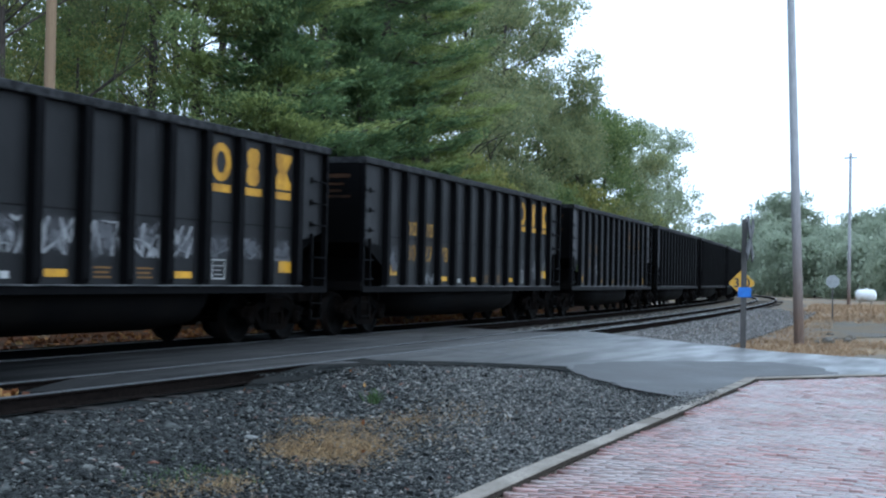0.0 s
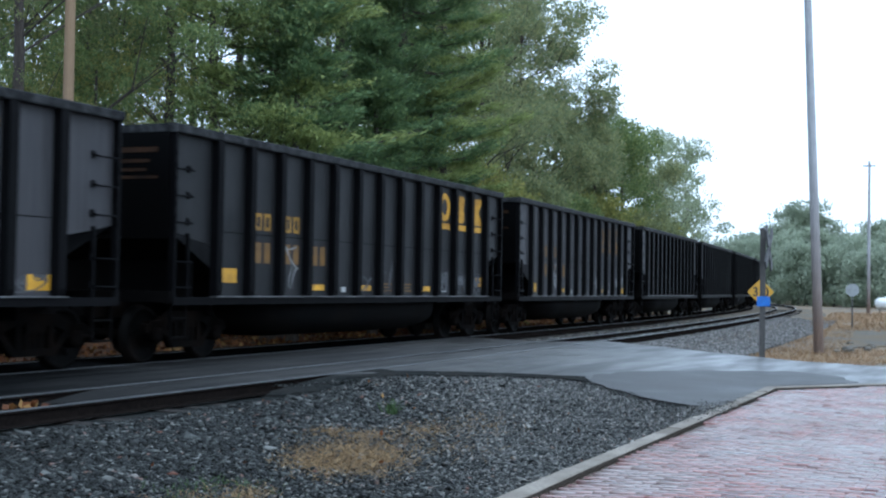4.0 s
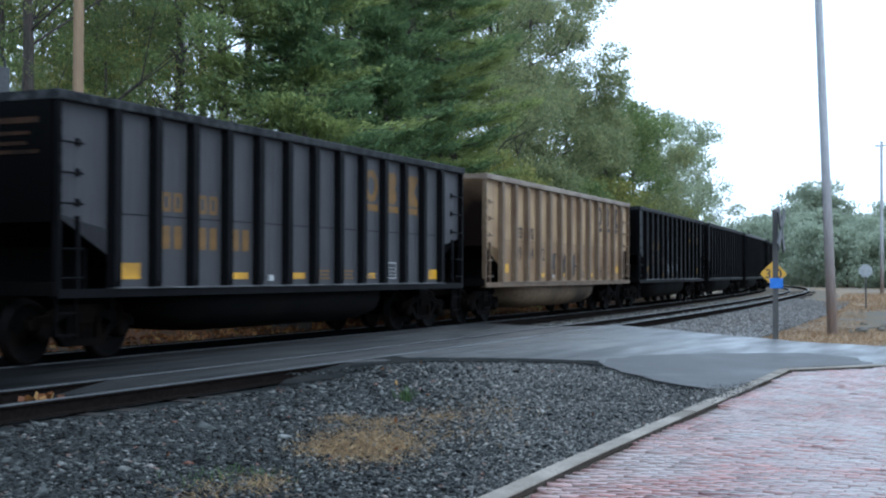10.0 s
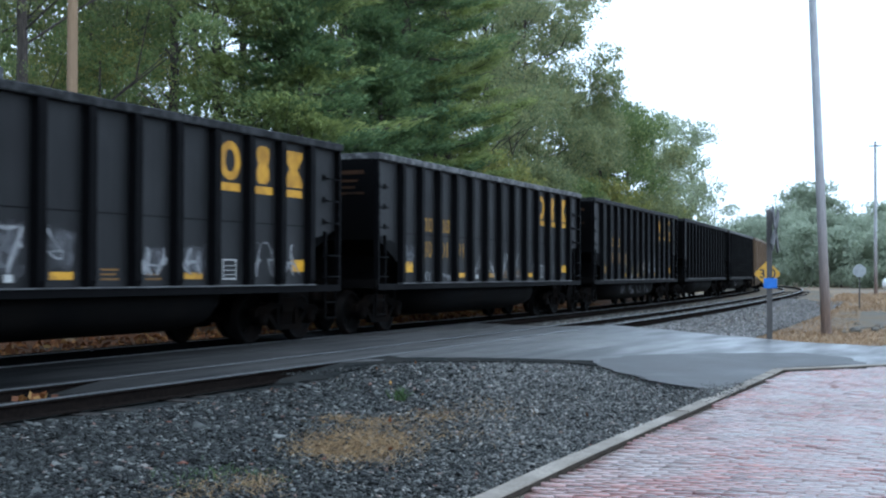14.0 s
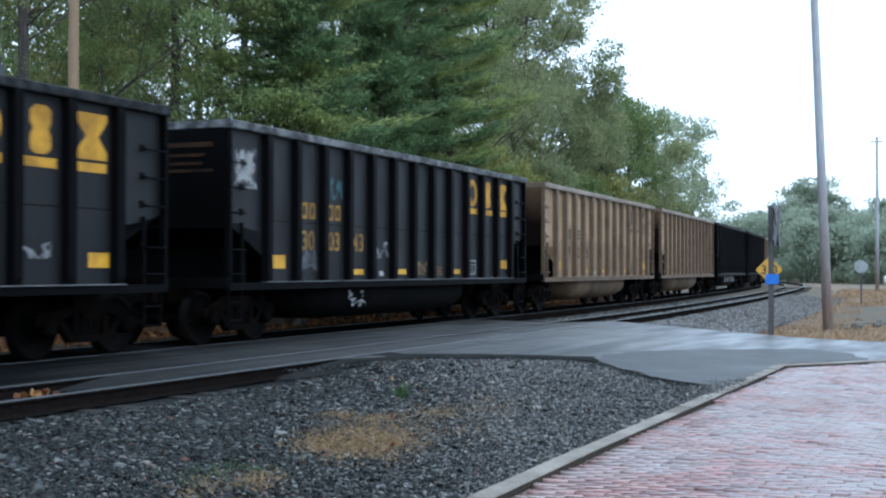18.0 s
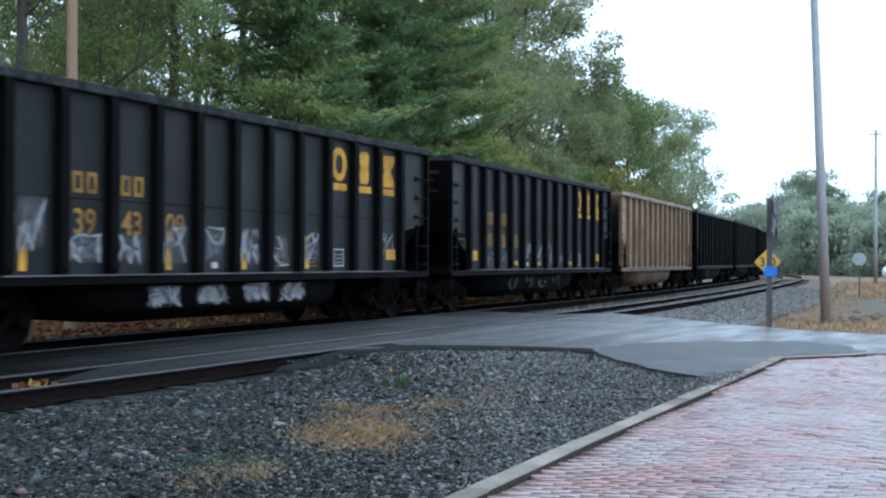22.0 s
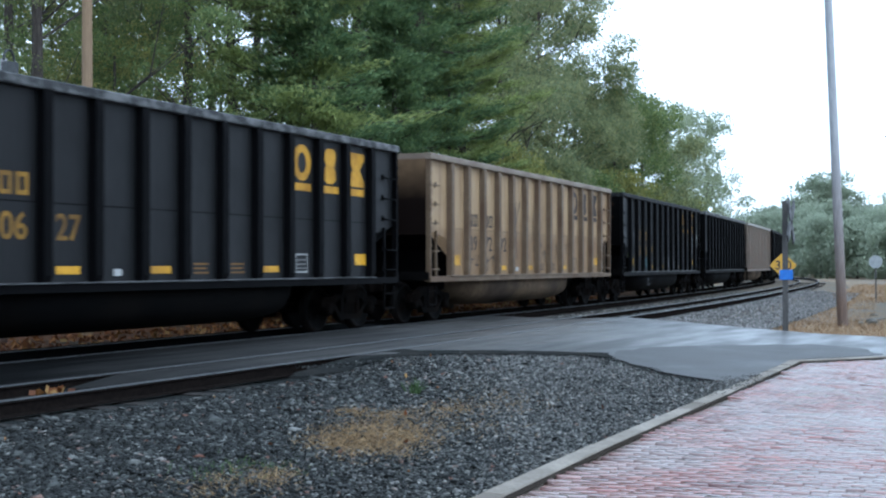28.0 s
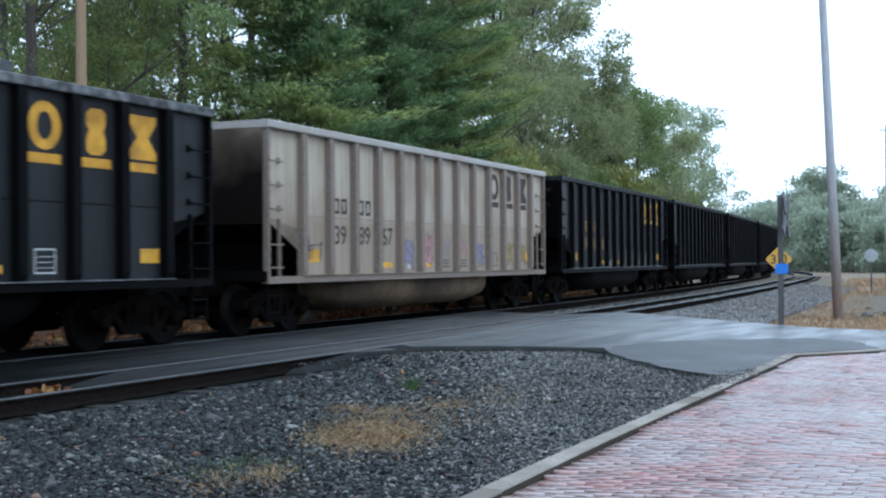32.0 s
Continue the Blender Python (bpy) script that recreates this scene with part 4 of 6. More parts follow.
def scribble(seed, w, h, fill):
    """A sprayed line across a field w wide and h high: one or two made-up signs of arcs and bars, or a tall loop; a filled one has a smudged field behind it."""
    rng = random.Random(seed)
    if fill == "loop":
        lean, foot = rng.uniform(-0.02, 0.02), rng.uniform(0.0, 0.08)
        pts = [(-w * 0.42 + lean * k, foot + h * 0.09 * k) for k in range(7)]
        pts += [(-w * 0.38 * math.cos(math.pi * k / 10) + lean * 7, foot + h * 0.63 + h * 0.32 * math.sin(math.pi * k / 10)) for k in range(11)]
        pts += [(w * 0.40, h * (0.55 - 0.06 * k)) for k in range(4)]
        pts += [(w * 0.38 - w * 0.08 * k, h * 0.36 + h * 0.07 * math.sin(k * 0.7 + seed)) for k in range(9)]
        pts += [(-w * 0.25 + w * 0.09 * k, h * 0.32 - h * 0.045 * k) for k in range(7)]
        return ribbon(pts, lambda i: 0.015), None
    signs = 2 if w / h > 1.1 or rng.random() < 0.35 else 1
    t = rng.uniform(0.022, 0.036) if fill else rng.uniform(0.014, 0.022)
    pts, at = [], None
    for g in range(signs):
        cw = w / signs
        x0 = -w / 2 + g * cw
        ends = [(x0 + cw * u, h * v) for u in (0.14, 0.5, 0.86) for v in (0.08, 0.5, 0.92)]
        at = at or rng.choice(ends)
        for k in range(rng.choice((3, 4, 5))):
            to = rng.choice([e for e in ends if e != at])
            bend = (rng.uniform(x0 + t, x0 + cw - t), rng.uniform(t, h - t))
            pts += [((1 - u) ** 2 * at[0] + 2 * u * (1 - u) * bend[0] + u * u * to[0], (1 - u) ** 2 * at[1] + 2 * u * (1 - u) * bend[1] + u * u * to[1]) for u in [i / 9 for i in range(9)]]
            at = to
    sh = ribbon(pts, lambda i: t * (0.75 + 0.35 * math.sin(i * 0.6)))
    if fill:
        return sh, Shape().add([(-w * 0.5, -0.002, -0.02), (w * 0.5, -0.002, -0.02), (w * 0.5, -0.002, h + 0.05), (-w * 0.5, -0.002, h + 0.05)], [(0, 1, 2, 3)])
    return sh, None


def stained_end(name, paint, soot):
    """End sheets: coal dust blackens them from the coupler upwards."""
    m, n, l, b = base_mat(name, 0.75)
    b.inputs["Specular IOR Level"].default_value = 0.03
    tc = n.new("ShaderNodeTexCoord")
    sep = n.new("ShaderNodeSeparateXYZ")
    l.new(tc.outputs["Object"], sep.inputs["Vector"])
    g = noise_node(n, l, 1.3, 4, seed_by_object=True)
    add = n.new("ShaderNodeMath")
    add.operation = "MULTIPLY_ADD"
    add.inputs[1].default_value = 1.5
    l.new(g.outputs["Fac"], add.inputs[0])
    l.new(sep.outputs["Z"], add.inputs[2])
    rg = n.new("ShaderNodeMapRange")
    rg.inputs["From Min"].default_value, rg.inputs["From Max"].default_value = 3.55, 5.3
    l.new(add.outputs[0], rg.inputs["Value"])
    l.new(ramp(n, l, rg.outputs["Result"], [(0.0, soot), (0.4, tuple((s * 2 + p * 0.4) / 2 for s, p in zip(soot, paint))), (1.0, paint)]), b.inputs["Base Color"])
    return m


END = {
    "black": stained_end("sooty_black_end", (0.0034, 0.0034, 0.0038), (0.0010, 0.0010, 0.0011)),
    "tan": stained_end("sooty_tan_end", (0.24, 0.155, 0.085), (0.006, 0.0038, 0.003)),
    "white": stained_end("sooty_pale_end", (0.25, 0.195, 0.145), (0.006, 0.004, 0.0034)),
}
TUB = two_scale("dusty_tan_tub", (0.075, 0.05, 0.029), (0.135, 0.094, 0.056), 9, 0.5, 0.75, coarse_c=(0.02, 0.014, 0.01), seeded=True, gloss=0.1)
END["grey"], END["brown"] = END["black"], END["tan"]

# One row a wagon: paint, lettering strength (0 none, 1 faded, 2 clear), the number's three pairs, and sprayed fields
# as (first panel, last panel, foot, head, colour, filled).  Panels count from the east-going wagon's rear, 0 to 13.
WAGONS = [
    ("black", 2, "", [(4, 9, 1.45, 2.1, "white", True), (2, 3, 1.2, 1.9, "grey", False), (10, 12, 1.5, 1.95, "grey", True)]),
    ("black", 2, "30 27 78", [(10, 12, 1.2, 1.9, "white", False), (1, 1, 1.25, 2.0, "grey", True), (3, 3, 1.1, 1.4, "white", False)]),
    ("grey", 1, "30 40 71", [(3, 3, 1.4, 2.1, "white", True), (8, 8, 1.1, 1.8, "grey", True), (2, 2, 1.4, 1.8, "grey", False)]),
    ("grey", 1, "", [(8, 8, 1.1, 1.5, "grey", True), (12, 12, 1.1, 1.4, "grey", False)]),
    ("black", 2, "", [(3, 3, 1.1, 2.1, "white", False), (6, 7, 1.1, 1.9, "grey", False), (10, 12, 1.1, 1.7, "grey", True)]),
    ("grey", 1, "", [(3, 3, 1.2, 2.1, "white", True), (6, 8, 1.1, 1.7, "grey", True), (8, 9, 1.15, 1.8, "white", False), (11, 12, 1.2, 1.8, "white", True)]),
    ("grey", 1, "30 50 28", [(5, 6, 1.1, 2.0, "white", False), (4, 4, 1.2, 1.5, "grey", False)]),
    ("grey", 1, "30 20 78", [(3, 3, 1.15, 1.6, "grey", True), (5, 6, 1.15, 1.6, "white", True), (9, 9, 1.2, 1.5, "white", False)]),
    ("black", 2, "30 25 13", [(2, 3, 1.15, 1.6, "white", True), (5, 8, 1.08, 2.1, "white", "loop"), (7, 7, 1.1, 1.5, "grey", False)]),
    ("grey", 1, "", [(9, 9, 1.2, 1.4, "grey", False)]),
    ("tan", 2, "39 84 92", [(5, 7, 1.08, 1.95, "dark", True), (10, 11, 1.1, 1.6, "dark", False)]),
    ("black", 2, "30 05 32", [(5, 9, 1.2, 1.75, "white", True), (10, 11, 1.1, 1.6, "grey", False)]),
    ("black", 2, "30 28 00", [(2, 3, 1.1, 1.5, "white", True), (5, 6, 1.15, 2.0, "white", True), (8, 9, 1.2, 1.75, "white", True), (11, 12, 1.15, 1.9, "white", False)]),
    ("black", 2, "30 01 91", [(5, 8, 1.1, 1.9, "white", False), (1, 1, 1.4, 2.0, "grey", True), (2, 3, 1.1, 1.35, "white", False), (9, 12, 1.1, 1.6, "grey", False)]),
    ("black", 2, "", [(4, 7, 1.15, 1.8, "yellow", False), (7, 8, 1.2, 1.8, "white", True), (9, 9, 1.3, 1.9, "white", False)]),
    ("black", 2, "30 07 19", [(5, 8, 1.2, 1.85, "white", True), (11, 11, 1.4, 1.8, "white", False), (2, 3, 1.1, 1.5, "grey", False)]),
    ("black", 2, "30 03 43", [(3, 3, 2.6, 3.1, "teal", False), (5, 5, 1.5, 1.9, "white", False), (2, 2, 1.25, 1.7, "grey", True), (0, 0, 2.6, 3.4, "pale", True), (7, 7, 1.2, 1.5, "yellow", False)]),
    ("tan", 2, "39 72 08", [(4, 4, 1.9, 2.4, "pink", False), (10, 11, 1.1, 1.8, "dark", False)]),
    ("tan", 2, "39 70 13", [(5, 6, 1.3, 1.8, "dark", False), (2, 3, 1.1, 1.4, "dark", False), (10, 12, 1.15, 1.7, "dark", False)]),
    ("black", 2, "39 43 09", [(1, 1, 1.3, 2.2, "white", True), (2, 3, 1.2, 1.7, "white", True), (4, 8, 1.15, 1.9, "white", True), (11, 11, 1.3, 2.3, "white", False), (0, 0, 1.95, 2.9, "grey", True)]),
    ("black", 2, "30 26 35", [(2, 3, 1.08, 1.6, "grey", True), (5, 7, 1.12, 1.85, "white", True), (8, 9, 1.2, 1.7, "white", False)]),
    ("tan", 2, "39 76 59", [(2, 3, 1.1, 1.55, "dark", False), (8, 8, 1.2, 1.9, "dark", False)]),
    ("black", 2, "30 05 12", [(1, 1, 1.95, 2.3, "white", True), (5, 5, 1.2, 1.9, "grey", True), (7, 8, 1.2, 1.7, "grey", True)]),
    ("grey", 1, "", [(8, 8, 1.1, 1.4, "grey", False)]),
    ("black", 2, "30 06 27", []),
    ("tan", 2, "39 72 92", [(5, 6, 1.2, 3.2, "dark", False), (7, 9, 1.3, 2.0, "dark", False), (2, 3, 1.1, 1.6, "dark", False)]),
    ("black", 2, "30 20 47", [(3, 3, 1.1, 1.6, "teal", True), (6, 9, 1.12, 1.7, "white", False), (1, 1, 2.1, 2.5, "grey", True), (12, 12, 1.75, 2.6, "pale", True), (13, 13, 2.15, 2.75, "pale", True)]),
    ("black", 2, "30 11 00", [(1, 1, 1.7, 2.0, "grey", True)]),
    ("white", 2, "39 89 67", [(5, 5, 1.1, 1.85, "violet", True), (6, 6, 1.1, 2.0, "pink", True), (7, 7, 1.15, 1.9, "violet", False), (8, 8, 1.1, 1.9, "pink", False), (9, 9, 1.12, 1.8, "violet", True), (11, 12, 1.15, 1.8, "yellow", True), (1, 1, 1.3, 1.9, "dark", False)]),
    ("black", 2, "", [(5, 10, 1.1, 1.7, "grey", False)]),
    ("black", 1, "", [(4, 9, 1.1, 1.5, "grey", False)]),
    ("black", 2, "", []), ("black", 2, "", []), ("grey", 1, "", []), ("black", 2, "", []), ("black", 2, "", []),
]
SHORT = {2, 3, 5, 6, 7, 9, 23}
BODY = {"short": (14.05, 1.25, 0.965), "odd": (14.3, 1.16, 1.07), "long": (14.70, 1.27, 1.027)}   # length, first rib, rib spacing
REARS = [-0.06, 16.23, 32.43, 48.05, 63.38, 79.45, 94.98, 110.51, 126.12, 142.35, 157.86, 174.19, 190.46, 206.75, 223.08, 239.69, 256.04, 272.37, 288.56,
         304.92, 320.52, 336.75, 353.09, 369.31, 385.12, 401.4, 417.74, 433.98, 450.29, 466.52, 482.77, 499.0, 515.2, 530.8, 547.0, 563.2]
TRUCK_IN = 1.15              # from the body's end to the truck's centre
COLOUR_WORDS = {"black": "black-painted", "grey": "faded grey-black", "tan": "sooty tan-painted", "brown": "rusty tan", "white": "pale grey-white"}


def build_wagon(i):
    paint, clear, number, sprays = WAGONS[i]
    short = i in SHORT
    kind = "short" if short else ("odd" if i == 19 else "long")
    L, first_rib, pitch = BODY[kind]
    ribs = [first_rib + pitch * k for k in range(12 if kind == "odd" else 13)]
    h = L / 2
    tan = paint in ("tan", "brown", "white")
    extra = ", sprayed with graffiti" if len(sprays) > 2 else (", with dark lettering" if tan else ", with yellow lettering")
    car = thing("coal_wagon", COLOUR_WORDS[paint] + " coal wagon with upright ribs" + extra, "freight wagon", group="wagons of the coal train")
    edge = TAN_EDGE if tan else SILL_EDGE
    mirror = Matrix.Diagonal((1, -1, 1, 1))
    for m in (Matrix(), mirror):
        part("side_sheet", cached(("side_sheet", kind), lambda: side_shape(L, ribs)), PAINT[paint], car, at=m)
    part("floor", cached(("floor", kind), lambda: Shape().box(-h + 2.3, h - 2.3, -PLATE + 0.03, PLATE - 0.03, 0.98, 1.03)), COAL_BLACK, car)
    part("centre_sill", cached(("centre_sill", kind), lambda: Shape().box(-h - 0.25, h + 0.25, -0.22, 0.22, 0.72, 0.97)), TRUCK_STEEL, car)
    for sx in (-1, 1):
        m = Matrix.Translation((sx * h, 0, 0)) @ Matrix.Diagonal((-sx, 1, 1, 1))
        part("slope_sheet", cached(("slope_sheet",), slope_shape), COAL_BLACK, car, at=m)
        part("bulkhead", cached(("bulkhead",), lambda: Shape().box(1.6, 1.66, -1.2, 1.2, 0.75, 1.4)), COAL_BLACK, car, at=m)
        part("shear_web", cached(("shear_web",), lambda: Shape().box(0.85, 0.9, -1.32, 1.32, 0.97, 1.655)), COAL_BLACK, car, at=m)
        part("end_sheet", cached(("end_sheet",), lambda: Shape().box(-0.025, 0, -PLATE, PLATE, 1.98, TOP - 0.06)), END[paint], car, "end sheet blackened with coal dust", at=m)
        part("buffer_beam", cached(("buffer_beam",), lambda: Shape().box(-0.06, 0.1, -HALF + 0.05, HALF - 0.05, 0.98, 1.16)), COAL_BLACK, car, at=m)
    part("top_rim", cached(("top_rim", kind), lambda: rim_shape(L)), WORN_RIM if i in (13, 16, 22, 24, 27) else RIM[paint], car)
    for s in (1, -1):
        part("side_sill", cached(("side_sill", kind), lambda: sill_shape(L, ribs[0] - h, ribs[-1] - h)), RIBS[paint], car, at=Matrix() if s == 1 else mirror)
        part("sill_lip", cached(("sill_lip", kind), lambda: lip_shape(ribs[0] - h, ribs[-1] - h)), edge, car, "bright worn lip of the sill", at=Matrix() if s == 1 else mirror)
        for r in ribs:
            part("rib", cached(("rib",), rib_shape), RIBS[paint], car, at=pose(r - h, -PLATE * s, 0, 0, 0, 0 if s == 1 else 180))
    post = GRAB if not tan else edge
    for sx in (-1, 1):
        for sy in (-1, 1):
            m = Matrix.Translation((sx * h, sy * PLATE, 0)) @ Matrix.Diagonal((-sx, -sy, 1, 1))
            part("ladder", cached(("ladder",), ladder_shape), RIBS[paint], car, at=m)
        part("steps", cached(("steps",), step_shape), COAL_BLACK, car, at=Matrix.Translation((sx * h, -PLATE, 0)) @ Matrix.Diagonal((-sx, 1, 1, 1)))
        part("coupler", cached(("coupler",), coupler_shape), TRUCK_STEEL, car, at=pose(sx * (h + 0.2), 0, 0, 0, 0, 0 if sx > 0 else 180))
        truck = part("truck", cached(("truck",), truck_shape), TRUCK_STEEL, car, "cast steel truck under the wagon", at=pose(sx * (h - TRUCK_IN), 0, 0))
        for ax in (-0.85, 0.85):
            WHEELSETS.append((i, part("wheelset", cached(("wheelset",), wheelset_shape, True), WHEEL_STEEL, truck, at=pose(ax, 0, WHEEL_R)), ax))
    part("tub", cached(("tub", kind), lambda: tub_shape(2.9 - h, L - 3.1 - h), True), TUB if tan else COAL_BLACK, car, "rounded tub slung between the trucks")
    part("seam", cached(("seam", kind), lambda: Shape().box(ribs[0] - h, ribs[-1] - h, -PLATE - 0.005, -PLATE, 2.146, 2.16)), RIBS[paint], car)

    # painted marks on the near side
    def mid(p):
        e = [0.0] + ribs + [L]
        return (e[p] + e[p + 1]) / 2 - h
    face = -PLATE - 0.001
    ink = DARK_LETTER if tan else (YELLOW if clear == 2 else FADED)
    first = 10 if kind == "long" else 9
    if clear:
        for k in range(3):
            part("emblem", cached(("emblem", k), lambda: logo_shape(k)), ink, car, "plain block emblem", at=pose(mid(first + k), face, 2.745 if short else 2.845))
            part("underline", cached(("underline",), lambda: flat([(-0.31, 0), (0.31, 0), (0.31, 0.135), (-0.31, 0.135)])), ink, car, at=pose(mid(first + k), face, 2.565 if short else 2.665))
        for p in (2, 3):
            for dx in (-0.15, 0.15):
                part("mark", cached(("mark",), lambda: ring_shape([(-0.11, 0), (-0.11, 0.3), (0.11, 0.3), (0.11, 0), (-0.11, 0)], [(-0.05, 0.06), (-0.05, 0.24), (0.05, 0.24), (0.05, 0.06), (-0.05, 0.06)])), WORN if ink is YELLOW else ink, car, "plain lettering block", at=pose(mid(p) + dx, face, 2.235))
    for k, pair in enumerate(number.split() if number else ()):
        part("number", text_mesh(pair, 0.36), WORN if ink is YELLOW else ink, car, "painted wagon number", at=pose(mid(2 + k), face, 1.66, 90))
    if not number and clear:
        for k in range(3):
            for dx in (-0.15, 0.15):
                part("number_bar", cached(("number_bar",), lambda: flat([(-0.1, 0), (0.1, 0), (0.1, 0.36), (-0.1, 0.36)])), FADED if not tan else ink, car, at=pose(mid(2 + k) + dx, face, 1.66))
    squares = {1: (0.48, 0.24, 1.20 if short else 1.31, -0.05), 11 if kind == "odd" else 12: (0.44, 0.215, 1.16 if short else 1.315, 0.16)}
    if kind == "odd":
        del squares[1]
    for p, (w, t, z, dx) in squares.items():
        part("reflector", cached(("reflector", w), lambda: flat([(-w / 2, 0), (w / 2, 0), (w / 2, t), (-w / 2, t)])), REFLECTOR, car, "yellow reflector panel", at=pose(mid(p) + dx, face, z))
    for p in (1, 4, 6, 8) if i == 19 else (4, 6, 9):
        if i == 19:
            part("reflector", cached(("tall_reflector",), lambda: flat([(-0.07, 0), (0.07, 0), (0.07, 0.6), (-0.07, 0.6)])), REFLECTOR, car, "tall yellow reflector strip", at=pose(mid(p) - 0.16, face, 1.14))
        else:
            part("reflector", cached(("low_reflector",), lambda: flat([(-0.24, 0), (0.24, 0), (0.24, 0.11), (-0.24, 0.11)])), REFLECTOR, car, "yellow reflector strip", at=pose(mid(p), face, 1.19))
    part("stencil", cached(("stencil",), lambda: Shape().box(-0.2, -0.18, -0.004, 0, 0, 0.34).box(0.18, 0.2, -0.004, 0, 0, 0.34).box(-0.18, 0.18, -0.004, 0, 0, 0.022).box(-0.18, 0.18, -0.004, 0, 0.318, 0.34).box(-0.14, 0.14, -0.003, 0, 0.075, 0.085).box(-0.14, 0.14, -0.003, 0, 0.15, 0.16).box(-0.14, 0.14, -0.003, 0, 0.225, 0.235)), STENCIL if not tan else DARK_LETTER, car, "white stencilled box", at=pose(mid(first if not short else 10), face, 1.18))
    part("tag_plate", cached(("tag_plate",), lambda: Shape().box(-0.08, 0.08, -0.02, 0, 0, 0.1)), STENCIL, car, at=pose(mid(5), face, 1.16))
    for p in (7, 8):
        part("small_print", cached(("small_print",), lambda: Shape().box(-0.2, 0.2, -0.003, 0, 0, 0.03).box(-0.2, 0.14, -0.003, 0, 0.07, 0.1).box(-0.2, 0.2, -0.003, 0, 0.14, 0.17)), FADED if not tan else DARK_LETTER, car, at=pose(mid(p), face, 1.18))
    if not tan:
        part("end_print", cached(("end_print",), lambda: Shape().box(0, 0.004, -0.5, 0.45, 0.42, 0.5).box(0, 0.004, -0.35, 0.45, 0.26, 0.31).box(0, 0.004, -0.3, 0.4, 0.12, 0.17).box(0, 0.004, -0.5, 0.45, 0.0, 0.05)), END_PRINT, car, "bars of small print", at=pose(-h - 0.03, -0.75, 2.92))
    for k, (p0, p1, z0, z1, colour, fill) in enumerate(sprays):
        for p in range(p0, p1 + 1):
            w = 0.78 if p else 0.8
            lines, field = scribble(i * 97 + p * 7 + k, w, z1 - z0, fill)
            spray = part("graffiti", lines, GRAFFITI[colour], car, colour + " sprayed graffiti", at=pose(mid(p), face - 0.006, z0))
            if field:
                part("spray_field", field, SPRAY_FIELD["grey" if colour == "white" else ("haze" if colour == "grey" else colour)], spray)
    if i in (8, 14, 16, 19, 20, 22, 26):
        for k in range(1 if i in (8, 16, 22, 26) else 4):
            if i == 19:
                part("spray_field", scribble(i * 31 + k, 1.25, 0.36, True)[1], SPRAY_FIELD["white"], car, at=pose(-2.4 + 1.3 * k, -1.395, 0.54))
            part("graffiti", scribble(i * 31 + k, 1.0, 0.4, False)[0], GRAFFITI["white" if i in (16, 19) else "haze"], car, "pale sprayed graffiti", at=pose(-2.4 + 1.3 * k, -1.40, 0.52))
    return car


WHEELSETS = []
CARS = [build_wagon(i) for i in range(len(WAGONS))]

# ---- the train's run ----
RUN_T = [0, 4, 8, 12, 16, 20, 24, 28, 32]
RUN_S = [6.93, -47.51, -102.05, -156.66, -211.36, -266.31, -321.44, -376.81, -432.18]


def run(t):
    """How far along the track the rear of the first wagon stands."""
    return float(np.interp(t, RUN_T, RUN_S))


def wagon_pose(i, t):
    L = BODY["short" if i in SHORT else ("odd" if i == 19 else "long")][0]
    s = run(t) + REARS[i]
    a, b = track_at(s + TRUCK_IN), track_at(s + L - TRUCK_IN)
    return pose((a[0] + b[0]) / 2, (a[1] + b[1]) / 2, 0, 0, 0, math.degrees(math.atan2(b[1] - a[1], b[0] - a[0])))


def motions():
    for i, car in enumerate(CARS):
        walk(car, [(t, wagon_pose(i, t)) for t in range(0, 33)])
    # the wheels turn as their wagons run past the crossing
    for i, w, ax in WHEELSETS:
        near = [k for k in range(0, 32 * FPS + 1) if -8 < run(k / FPS) + REARS[i] < 26]
        ks = sorted({0, 32 * FPS} | set(near))
        k0 = near[0] if near else 0
        def turned(k):
            k = min(max(k, k0), near[-1]) if near else 0
            return math.degrees((run(k / FPS) - run(k0 / FPS)) / WHEEL_R)
        walk(w, [(k / FPS, pose(ax, 0, WHEEL_R, 0, turned(k), 0)) for k in ks])

# ---- trees ----
def trunk_mesh(rng, height, r, limbs, lean=0.04):
    """A tapered trunk and forking limbs; also gives the limbs' outer ends."""
    sh, ends = Shape(), []
    pts, p = [], Vector((0, 0, -0.3))
    n = 7
    for i in range(n + 1):
        pts.append((p.copy(), r * (1 - 0.8 * i / n) * (1.35 if i == 0 else 1)))
        p += Vector((rng.uniform(-lean, lean), rng.uniform(-lean, lean), 1)) * (height + 0.3) / n
    for (a, ra), (b, rb) in zip(pts, pts[1:]):
        sh.tube(a, b, ra, rb, 8)
    for k in range(limbs):
        t = rng.uniform(0.25, 0.92)
        i = min(int(t * n), n - 1)
        a = pts[i][0].lerp(pts[i + 1][0], t * n - i)
        ang, ln = rng.uniform(0, 6.283), height * rng.uniform(0.18, 0.34) * (1.15 - t * 0.6)
        d = Vector((math.cos(ang), math.sin(ang), rng.uniform(0.35, 1.0))).normalized()
        b = a + d * ln
        r0 = pts[i][1] * 0.24
        sh.tube(a, b, r0, r0 * 0.55, 6)
        for q in range(3):
            e = b + (d + Vector((rng.uniform(-0.9, 0.9), rng.uniform(-0.9, 0.9), rng.uniform(-0.2, 0.7)))).normalized() * ln * rng.uniform(0.4, 0.8)
            sh.tube(b if q else b.lerp(a, 0.3), e, r0 * 0.5, r0 * 0.14, 5)
            ends.append(e)
    return sh, ends


